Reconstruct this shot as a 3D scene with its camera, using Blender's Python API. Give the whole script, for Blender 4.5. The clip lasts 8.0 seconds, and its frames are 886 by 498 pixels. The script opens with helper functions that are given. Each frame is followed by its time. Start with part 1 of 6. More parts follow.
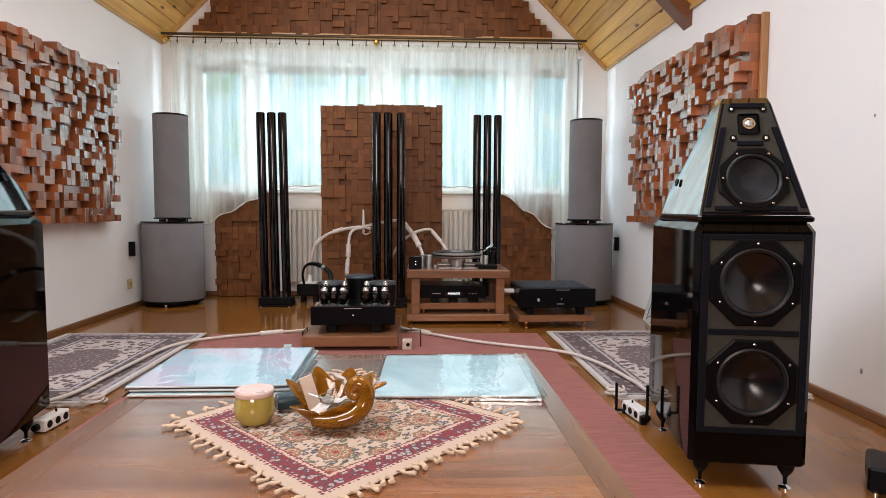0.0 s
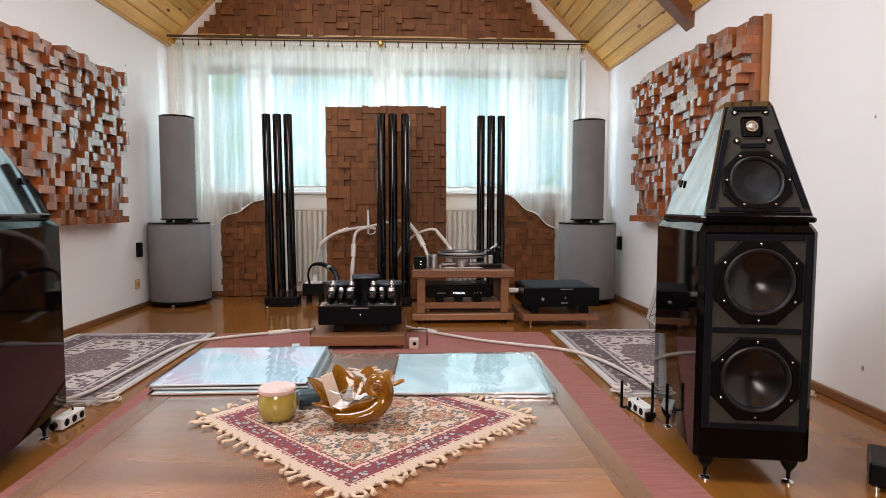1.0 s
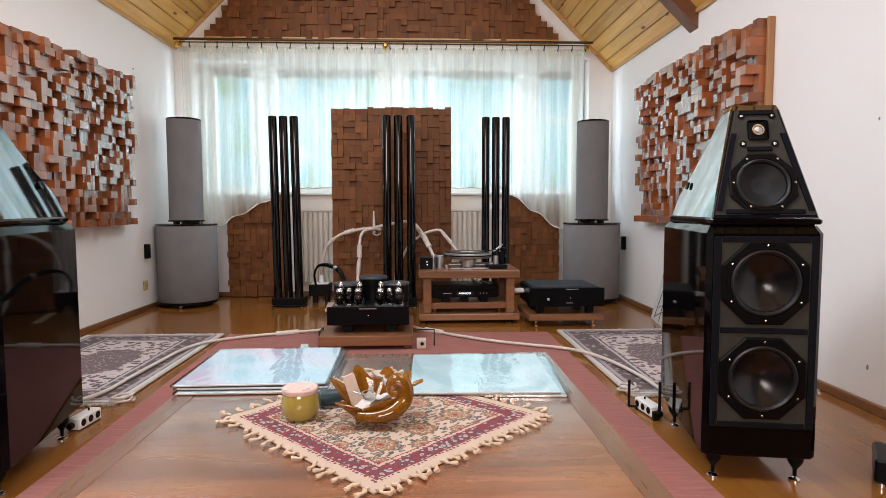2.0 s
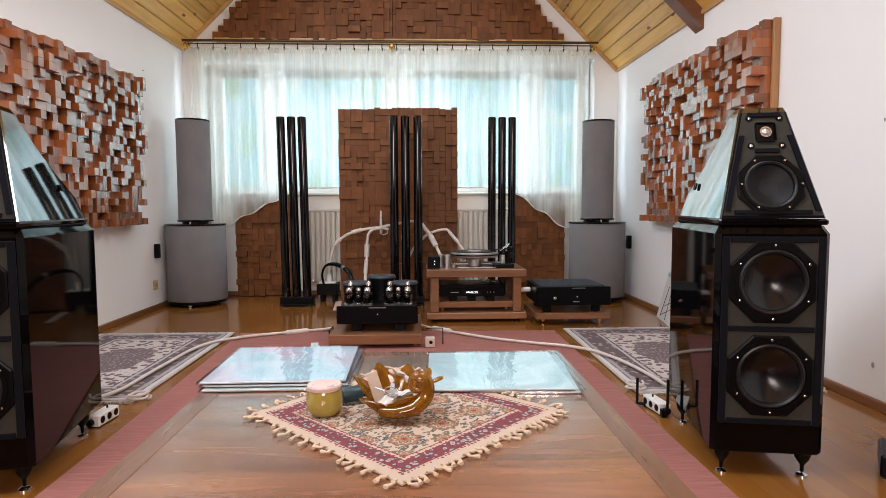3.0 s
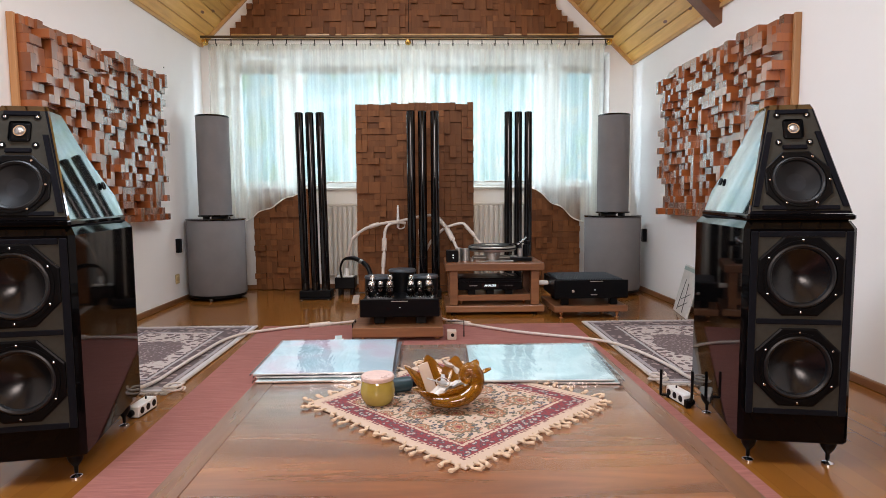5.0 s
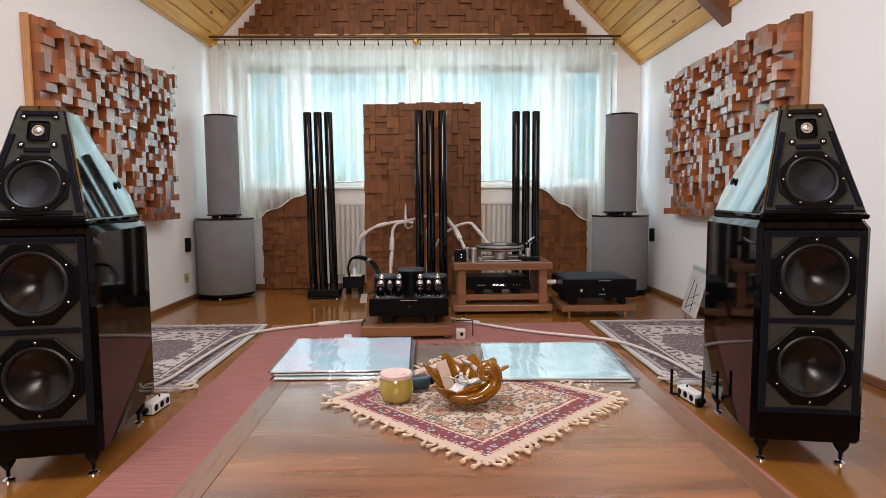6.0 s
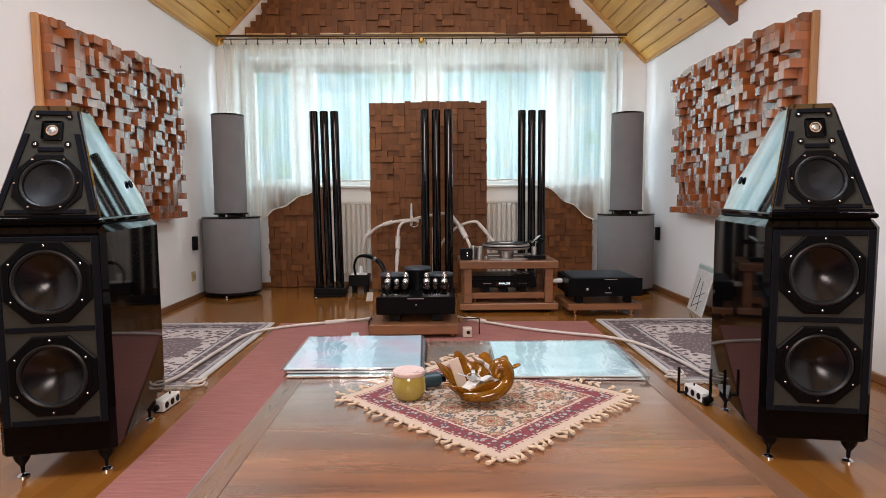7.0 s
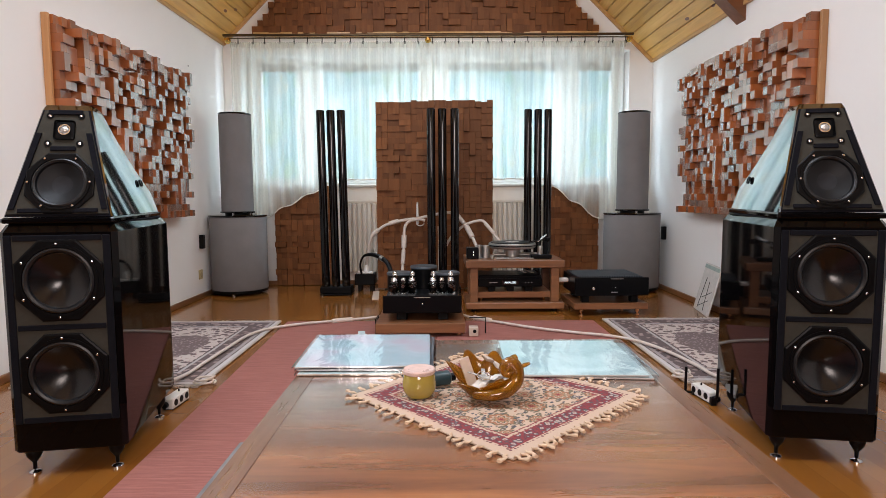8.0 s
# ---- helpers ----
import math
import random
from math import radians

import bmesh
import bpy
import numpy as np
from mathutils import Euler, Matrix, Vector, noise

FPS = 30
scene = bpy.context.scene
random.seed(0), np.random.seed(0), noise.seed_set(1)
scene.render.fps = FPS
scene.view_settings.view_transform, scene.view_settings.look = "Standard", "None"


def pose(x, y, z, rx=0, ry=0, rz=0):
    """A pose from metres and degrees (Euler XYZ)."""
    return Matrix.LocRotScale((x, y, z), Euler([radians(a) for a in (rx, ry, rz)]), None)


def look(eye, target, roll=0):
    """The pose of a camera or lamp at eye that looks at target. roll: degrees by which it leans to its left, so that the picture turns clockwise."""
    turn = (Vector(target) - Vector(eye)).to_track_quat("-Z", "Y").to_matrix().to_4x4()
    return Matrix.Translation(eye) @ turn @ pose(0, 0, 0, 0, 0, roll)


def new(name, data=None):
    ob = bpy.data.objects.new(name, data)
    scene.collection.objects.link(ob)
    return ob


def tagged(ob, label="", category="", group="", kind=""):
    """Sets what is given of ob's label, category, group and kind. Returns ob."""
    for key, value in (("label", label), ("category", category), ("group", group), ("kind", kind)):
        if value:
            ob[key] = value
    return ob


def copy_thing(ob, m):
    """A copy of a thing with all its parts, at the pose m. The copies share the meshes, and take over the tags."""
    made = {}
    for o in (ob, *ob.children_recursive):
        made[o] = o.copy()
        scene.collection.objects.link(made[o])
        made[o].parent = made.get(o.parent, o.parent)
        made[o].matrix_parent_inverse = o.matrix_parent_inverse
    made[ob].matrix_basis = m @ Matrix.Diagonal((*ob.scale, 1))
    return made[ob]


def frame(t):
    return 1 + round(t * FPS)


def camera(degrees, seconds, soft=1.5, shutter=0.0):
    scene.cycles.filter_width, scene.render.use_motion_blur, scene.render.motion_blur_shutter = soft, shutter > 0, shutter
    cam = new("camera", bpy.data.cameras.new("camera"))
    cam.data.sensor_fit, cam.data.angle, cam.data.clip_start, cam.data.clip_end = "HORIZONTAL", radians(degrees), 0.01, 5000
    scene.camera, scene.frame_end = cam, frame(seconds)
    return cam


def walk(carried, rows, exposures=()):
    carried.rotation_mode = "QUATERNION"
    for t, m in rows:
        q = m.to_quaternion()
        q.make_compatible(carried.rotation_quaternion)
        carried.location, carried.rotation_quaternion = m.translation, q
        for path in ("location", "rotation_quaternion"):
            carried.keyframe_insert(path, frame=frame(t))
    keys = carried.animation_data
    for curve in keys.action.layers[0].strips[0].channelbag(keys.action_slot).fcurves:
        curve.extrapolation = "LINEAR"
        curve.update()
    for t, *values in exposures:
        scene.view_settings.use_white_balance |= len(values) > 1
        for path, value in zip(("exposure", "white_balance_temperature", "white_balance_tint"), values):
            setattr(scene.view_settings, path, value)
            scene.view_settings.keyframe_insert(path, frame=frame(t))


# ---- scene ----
cam = camera(73.2, 8.0, soft=0.75)
PATH = [
    (0, (0.054, 0.105, 0.764), (0.147, 2.099, 0.629), 0.3),
    (0.5, (0.042, 0.085, 0.767), (0.133, 2.078, 0.63), 0.2),
    (1, (0.027, 0.068, 0.772), (0.116, 2.061, 0.634), 0.1),
    (1.5, (0.011, 0.054, 0.778), (0.098, 2.047, 0.639), -0.0),
    (3, (-0.036, 0.003, 0.79), (0.038, 1.996, 0.646), -0.2),
    (3.5, (-0.058, -0.013, 0.796), (0.011, 1.98, 0.643), -0.2),
    (4, (-0.079, -0.024, 0.799), (-0.015, 1.968, 0.639), -0.3),
    (4.5, (-0.1, -0.035, 0.802), (-0.042, 1.958, 0.636), -0.4),
    (6, (-0.147, -0.052, 0.801), (-0.11, 1.941, 0.632), -0.4),
    (6.5, (-0.157, -0.059, 0.802), (-0.126, 1.934, 0.631), -0.4),
    (7, (-0.165, -0.063, 0.803), (-0.14, 1.929, 0.629), -0.4),
    (7.5, (-0.172, -0.066, 0.804), (-0.156, 1.926, 0.627), -0.3),
    (8, (-0.177, -0.07, 0.805), (-0.167, 1.922, 0.627), -0.3),
]
walk(cam, [(t, look(eye, target, roll)) for t, eye, target, roll in PATH], exposures=((0, 0.66), (4, 0.64), (6, 0.58), (8, 0.55)))

# ---- world, sun and large lights ----
world = bpy.data.worlds.new("sky_world")
scene.world = world
world.use_nodes = True
wn = world.node_tree.nodes
sky = wn.new("ShaderNodeTexSky")
sky.sky_type = "NISHITA"
sky.sun_disc = False
sky.sun_elevation = radians(48)
sky.sun_rotation = radians(150)
wn["Background"].inputs["Strength"].default_value = 0.12
world.node_tree.links.new(sky.outputs["Color"], wn["Background"].inputs["Color"])


def area_lamp(name, eye, target, sx, sy, watts, colour):
    data = bpy.data.lights.new(name, "AREA")
    data.shape, data.size, data.size_y, data.energy, data.color = "RECTANGLE", sx, sy, watts, colour
    ob = new(name, data)
    ob.matrix_world = look(eye, target)
    return ob


# stand-in lamp for the bright sky over the garden before the wide window
area_lamp("window_daylight", (-0.24, 6.25, 2.95), (-0.24, 4.2, 1.05), 6.4, 1.2, 150, (0.72, 0.86, 1.0))
# added lamps under the closed ceiling, where roof windows are assumed
for y, west, east in ((3.45, 14, 12), (1.15, 46, 20)):
    area_lamp("roof_window_daylight_west", (-1.25, y, 2.86), (0.35, y, 1.26), 0.8, 1.1, west * 1.04, (0.76, 0.86, 1.0))
    area_lamp("roof_window_daylight_east", (0.69, y, 2.86), (-0.91, y, 1.26), 0.8, 1.1, east * 1.04, (0.80, 0.88, 1.0))
# warm fill lamp added at the listening end, behind the camera
area_lamp("end_window_daylight", (-0.18, -2.52, 1.75), (-0.18, 2.0, 1.0), 1.3, 1.0, 54, (1.0, 0.85, 0.80))
# unseen lamps added beside the garden view, aimed slantwise to brighten the side walls
area_lamp("window_daylight_west", (-3.3, 6.45, 1.75), (0.8, 4.9, 1.2), 1.3, 1.5, 120, (0.66, 0.84, 1.0))
area_lamp("window_daylight_east", (2.85, 6.45, 1.75), (-1.25, 4.9, 1.2), 1.3, 1.5, 145, (0.66, 0.84, 1.0))


# ---- materials ----
def nodes_of(name):
    m = bpy.data.materials.new(name)
    m.use_nodes = True
    nt = m.node_tree
    return m, nt, nt.nodes["Principled BSDF"]


def ramp(nt, fac, stops):
    r = nt.nodes.new("ShaderNodeValToRGB")
    while len(r.color_ramp.elements) < len(stops):
        r.color_ramp.elements.new(0.5)
    for e, (p, c) in zip(r.color_ramp.elements, stops):
        e.position, e.color = p, (*c, 1)
    nt.links.new(fac, r.inputs["Fac"])
    return r.outputs["Color"]


def coords(nt, scale=(1, 1, 1), local=False, rot=(0, 0, 0)):
    mp = nt.nodes.new("ShaderNodeMapping")
    mp.inputs["Scale"].default_value = scale
    mp.inputs["Rotation"].default_value = rot
    if local:
        src = nt.nodes.new("ShaderNodeTexCoord").outputs["Object"]
    else:
        src = nt.nodes.new("ShaderNodeNewGeometry").outputs["Position"]
    nt.links.new(src, mp.inputs["Vector"])
    return mp.outputs["Vector"]


def noise_tex(nt, vec, scale, detail=4, rough=0.55, dist=0.0):
    n = nt.nodes.new("ShaderNodeTexNoise")
    n.inputs["Scale"].default_value = scale
    n.inputs["Detail"].default_value = detail
    n.inputs["Roughness"].default_value = rough
    n.inputs["Distortion"].default_value = dist
    nt.links.new(vec, n.inputs["Vector"])
    return n.outputs["Fac"]


def mix(nt, fac, a, b, how="MIX"):
    m = nt.nodes.new("ShaderNodeMix")
    m.data_type, m.blend_type = "RGBA", how
    for sock, v in ((m.inputs[0], fac), (m.inputs[6], a), (m.inputs[7], b)):
        if isinstance(v, (int, float)):
            sock.default_value = v
        elif isinstance(v, tuple):
            sock.default_value = (*v, 1)
        else:
            nt.links.new(v, sock)
    return m.outputs[2]


def calc(nt, op, a, b=0.0, c=0.0):
    m = nt.nodes.new("ShaderNodeMath")
    m.operation = op
    for sock, v in zip(m.inputs, (a, b, c)):
        if isinstance(v, (int, float)):
            sock.default_value = v
        else:
            nt.links.new(v, sock)
    return m.outputs[0]


def bump(nt, bsdf, height, strength, dist=0.002):
    b = nt.nodes.new("ShaderNodeBump")
    b.inputs["Strength"].default_value = strength
    b.inputs["Distance"].default_value = dist
    nt.links.new(height, b.inputs["Height"])
    nt.links.new(b.outputs["Normal"], bsdf.inputs["Normal"])


def plain(name, c, rough=0.5, metal=0.0, var=0.12, scale=30.0, rel=0.1, coat=0.0, fine=300.0, spec=0.5):
    """Paint, plastic, metal: one colour with blotches and fine relief."""
    m, nt, b = nodes_of(name)
    v = coords(nt)
    n = noise_tex(nt, v, scale)
    dark = tuple(x * (1 - var) for x in c)
    lite = tuple(min(1, x * (1 + var)) for x in c)
    nt.links.new(ramp(nt, n, [(0.3, dark), (0.7, lite)]), b.inputs["Base Color"])
    b.inputs["Metallic"].default_value = metal
    b.inputs["Specular IOR Level"].default_value = spec
    nt.links.new(calc(nt, "MULTIPLY_ADD", noise_tex(nt, v, scale * 0.35, 3), rough * 0.4, rough * 0.8), b.inputs["Roughness"])
    b.inputs["Coat Weight"].default_value = coat
    b.inputs["Coat Roughness"].default_value = 0.03
    if rel:
        bump(nt, b, noise_tex(nt, v, fine, 2), rel, 0.001)
    return m


def wood(name, c1, c2, c3, along="y", rough=0.35, coat=0.0, per_piece=0.25, grain=1.0, local=False, rel=0.15, spec=0.5):
    """Wood with grain along an axis and a tone of its own for each piece."""
    m, nt, b = nodes_of(name)
    s = {"x": (1.2, 18, 18), "y": (18, 1.2, 18), "z": (18, 18, 1.2)}[along]
    v = coords(nt, tuple(a * grain for a in s), local)
    info = nt.nodes.new("ShaderNodeObjectInfo")
    shift = nt.nodes.new("ShaderNodeVectorMath")
    shift.operation = "ADD"
    comb = nt.nodes.new("ShaderNodeCombineXYZ")
    for k in range(3):
        nt.links.new(calc(nt, "MULTIPLY", info.outputs["Random"], 37.0 + 11 * k), comb.inputs[k])
    nt.links.new(v, shift.inputs[0])
    nt.links.new(comb.outputs[0], shift.inputs[1])
    n = noise_tex(nt, shift.outputs[0], 1.0, 6, 0.6, 0.6)
    fine = noise_tex(nt, shift.outputs[0], 6.0, 3, 0.6, 0.2)
    col = ramp(nt, n, [(0.28, c1), (0.5, c2), (0.72, c3)])
    col = mix(nt, calc(nt, "MULTIPLY", fine, 0.35), col, c1)
    tone = nt.nodes.new("ShaderNodeHueSaturation")
    nt.links.new(calc(nt, "MULTIPLY_ADD", info.outputs["Random"], 2 * per_piece, 1 - per_piece), tone.inputs["Value"])
    nt.links.new(col, tone.inputs["Color"])
    nt.links.new(tone.outputs["Color"], b.inputs["Base Color"])
    nt.links.new(calc(nt, "MULTIPLY_ADD", fine, 0.2, rough - 0.1), b.inputs["Roughness"])
    b.inputs["Specular IOR Level"].default_value = spec
    b.inputs["Coat Weight"].default_value = coat
    b.inputs["Coat Roughness"].default_value = 0.12
    if rel:
        bump(nt, b, fine, rel, 0.0008)
    return m


def parquet_material():
    m, nt, b = nodes_of("parquet_varnished")
    v = coords(nt, (1, 1, 1), False, (0, 0, radians(90)))
    br = nt.nodes.new("ShaderNodeTexBrick")
    br.inputs["Scale"].default_value = 1.0
    br.inputs["Brick Width"].default_value = 0.42
    br.inputs["Row Height"].default_value = 0.07
    br.inputs["Mortar Size"].default_value = 0.0012
    br.inputs["Bias"].default_value = 0.0
    br.inputs["Color1"].default_value = (0.0, 0.0, 0.0, 1)
    br.inputs["Color2"].default_value = (1.0, 1.0, 1.0, 1)
    br.inputs["Mortar"].default_value = (0.3, 0.3, 0.3, 1)
    nt.links.new(v, br.inputs["Vector"])
    piece = ramp(nt, br.outputs["Color"], [(0.0, (0.205, 0.074, 0.012)), (0.5, (0.24, 0.091, 0.015)), (1.0, (0.27, 0.107, 0.019))])
    g = noise_tex(nt, coords(nt, (30, 2, 1)), 1.0, 5, 0.6, 0.4)
    col = mix(nt, calc(nt, "MULTIPLY", g, 0.5), piece, (0.22, 0.08, 0.014))
    col = mix(nt, calc(nt, "MULTIPLY", br.outputs["Fac"], 0.30), col, (0.14, 0.06, 0.012))
    nt.links.new(col, b.inputs["Base Color"])
    nt.links.new(calc(nt, "MULTIPLY_ADD", noise_tex(nt, coords(nt), 3.0, 4), 0.16, 0.10), b.inputs["Roughness"])
    b.inputs["Coat Weight"].default_value = 0.3
    b.inputs["Coat Roughness"].default_value = 0.08
    bump(nt, b, noise_tex(nt, coords(nt), 7.0, 3), 0.12, 0.004)
    return m


def plaster_material(name, c):
    m, nt, b = nodes_of(name)
    v = coords(nt)
    big = noise_tex(nt, v, 0.9, 5, 0.6)
    col = ramp(nt, big, [(0.3, tuple(x * 0.95 for x in c)), (0.7, c)])
    nt.links.new(col, b.inputs["Base Color"])
    b.inputs["Roughness"].default_value = 0.75
    bump(nt, b, noise_tex(nt, v, 90.0, 5, 0.7), 0.25, 0.002)
    return m


def curtain_material():
    m, nt, b = nodes_of("sheer_curtain")
    nodes, links = nt.nodes, nt.links
    out = nodes["Material Output"]
    tr = nodes.new("ShaderNodeBsdfTransparent")
    tr.inputs["Color"].default_value = (0.97, 0.98, 0.97, 1)
    tl = nodes.new("ShaderNodeBsdfTranslucent")
    tl.inputs["Color"].default_value = (0.86, 0.90, 0.86, 1)
    df = nodes.new("ShaderNodeBsdfDiffuse")
    df.inputs["Color"].default_value = (0.84, 0.81, 0.68, 1)
    a = nodes.new("ShaderNodeMixShader")
    a.inputs[0].default_value = 0.45
    links.new(tl.outputs[0], a.inputs[1])
    links.new(df.outputs[0], a.inputs[2])
    c = nodes.new("ShaderNodeMixShader")
    weave = noise_tex(nt, coords(nt, (260, 260, 40)), 1.0, 2)
    pleat = noise_tex(nt, coords(nt, (17, 0, 0.35)), 1.0, 3, 0.6)
    gathered = calc(nt, "MULTIPLY_ADD", calc(nt, "SUBTRACT", pleat, 0.5), 0.80, 0.47)
    links.new(calc(nt, "MAXIMUM", calc(nt, "MULTIPLY_ADD", weave, 0.16, gathered), 0.18), c.inputs[0])
    links.new(tr.outputs[0], c.inputs[1])
    links.new(a.outputs[0], c.inputs[2])
    links.new(c.outputs[0], out.inputs["Surface"])
    return m


def glass_material(name, c=(1, 1, 1), rough=0.0, ior=1.45):
    m, nt, b = nodes_of(name)
    b.inputs["Base Color"].default_value = (*c, 1)
    b.inputs["Transmission Weight"].default_value = 1.0
    b.inputs["Roughness"].default_value = rough
    b.inputs["IOR"].default_value = ior
    return m


def backdrop_material():
    """Bright garden seen far outside: sky, pale leaves and haze, its daylight put in as glow."""
    m, nt, b = nodes_of("garden_distance")
    v = coords(nt)
    n = noise_tex(nt, v, 0.9, 6, 0.65, 0.5)
    n2 = noise_tex(nt, v, 3.2, 5, 0.7, 0.8)
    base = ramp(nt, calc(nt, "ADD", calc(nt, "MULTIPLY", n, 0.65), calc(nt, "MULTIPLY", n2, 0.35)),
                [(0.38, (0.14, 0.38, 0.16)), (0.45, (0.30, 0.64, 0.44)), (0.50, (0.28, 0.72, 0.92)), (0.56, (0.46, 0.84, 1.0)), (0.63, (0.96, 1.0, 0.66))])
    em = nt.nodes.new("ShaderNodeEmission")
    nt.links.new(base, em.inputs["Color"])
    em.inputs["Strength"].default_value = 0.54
    nt.links.new(em.outputs[0], nt.nodes["Material Output"].inputs["Surface"])
    return m


def carpet_material():
    m, nt, b = nodes_of("rose_flatweave")
    v = coords(nt, (7, 95, 1))
    n = noise_tex(nt, v, 1.0, 6, 0.7, 0.3)
    big = noise_tex(nt, coords(nt), 1.2, 4)
    col = ramp(nt, n, [(0.3, (0.22, 0.076, 0.060)), (0.5, (0.29, 0.106, 0.086)), (0.72, (0.40, 0.165, 0.138))])
    col = mix(nt, calc(nt, "MULTIPLY", big, 0.35), col, (0.30, 0.108, 0.087))
    nt.links.new(col, b.inputs["Base Color"])
    b.inputs["Roughness"].default_value = 0.9
    bump(nt, b, noise_tex(nt, coords(nt, (90, 400, 1)), 1.0, 3), 0.5, 0.003)
    return m


def band(nt, d, lo, hi):
    return calc(nt, "MULTIPLY", calc(nt, "GREATER_THAN", d, lo), calc(nt, "LESS_THAN", d, hi))


def edge_distance(nt, hx, hy, space="Object"):
    """Metres in from the border of a rectangle of half sizes hx, hy, from the object's own coordinates."""
    tc = nt.nodes.new("ShaderNodeTexCoord")
    sep = nt.nodes.new("ShaderNodeSeparateXYZ")
    nt.links.new(tc.outputs[space], sep.inputs[0])
    dx = calc(nt, "SUBTRACT", hx, calc(nt, "ABSOLUTE", sep.outputs[0]))
    dy = calc(nt, "SUBTRACT", hy, calc(nt, "ABSOLUTE", sep.outputs[1]))
    return calc(nt, "MINIMUM", dx, dy), sep, tc.outputs[space]


def voronoi(nt, vec, scale, feature="F1", rand=1.0):
    n = nt.nodes.new("ShaderNodeTexVoronoi")
    n.feature = feature
    n.inputs["Scale"].default_value = scale
    n.inputs["Randomness"].default_value = rand
    nt.links.new(vec, n.inputs["Vector"])
    return n


def persian_rug_material():
    m, nt, b = nodes_of("persian_rug_pile")
    d, sep, obj = edge_distance(nt, 0.40, 0.645)
    warp = nt.nodes.new("ShaderNodeVectorMath")
    warp.operation = "ADD"
    wob = nt.nodes.new("ShaderNodeTexNoise")
    wob.inputs["Scale"].default_value = 9.0
    sc = nt.nodes.new("ShaderNodeVectorMath")
    sc.operation = "SCALE"
    sc.inputs["Scale"].default_value = 0.05
    nt.links.new(obj, wob.inputs["Vector"])
    nt.links.new(wob.outputs["Color"], sc.inputs[0])
    nt.links.new(obj, warp.inputs[0])
    nt.links.new(sc.outputs[0], warp.inputs[1])
    v = voronoi(nt, warp.outputs[0], 25.0)
    v2 = voronoi(nt, warp.outputs[0], 52.0)
    field = mix(nt, calc(nt, "LESS_THAN", v.outputs["Distance"], 0.42), (0.567, 0.489, 0.449), (0.108, 0.069, 0.069))
    field = mix(nt, calc(nt, "LESS_THAN", v2.outputs["Distance"], 0.22), field, (0.277, 0.131, 0.125))
    bord = mix(nt, calc(nt, "LESS_THAN", v.outputs["Distance"], 0.36), (0.095, 0.065, 0.065), (0.340, 0.254, 0.242))
    # central medallion
    ex = calc(nt, "DIVIDE", sep.outputs[0], 0.20)
    ey = calc(nt, "DIVIDE", sep.outputs[1], 0.32)
    r2 = calc(nt, "ADD", calc(nt, "MULTIPLY", ex, ex), calc(nt, "MULTIPLY", ey, ey))
    r2 = calc(nt, "ADD", r2, calc(nt, "MULTIPLY", v.outputs["Distance"], 0.5))
    med = mix(nt, calc(nt, "LESS_THAN", v2.outputs["Distance"], 0.30), (0.139, 0.096, 0.096), (0.378, 0.289, 0.283))
    field = mix(nt, calc(nt, "LESS_THAN", r2, 1.0), field, med)
    wavy = calc(nt, "ADD", d, calc(nt, "MULTIPLY", v.outputs["Distance"], 0.03))
    col = mix(nt, calc(nt, "GREATER_THAN", wavy, 0.20), bord, field)
    col = mix(nt, band(nt, d, 0.155, 0.17), col, (0.454, 0.427, 0.427))
    col = mix(nt, band(nt, d, 0.03, 0.05), col, (0.353, 0.317, 0.317))
    col = mix(nt, calc(nt, "LESS_THAN", d, 0.022), col, (0.580, 0.551, 0.549))
    pile = noise_tex(nt, obj, 160.0, 3)
    col = mix(nt, calc(nt, "MULTIPLY", pile, 0.3), col, (0.202, 0.165, 0.165))
    nt.links.new(col, b.inputs["Base Color"])
    b.inputs["Roughness"].default_value = 0.95
    bump(nt, b, pile, 0.6, 0.004)
    return m


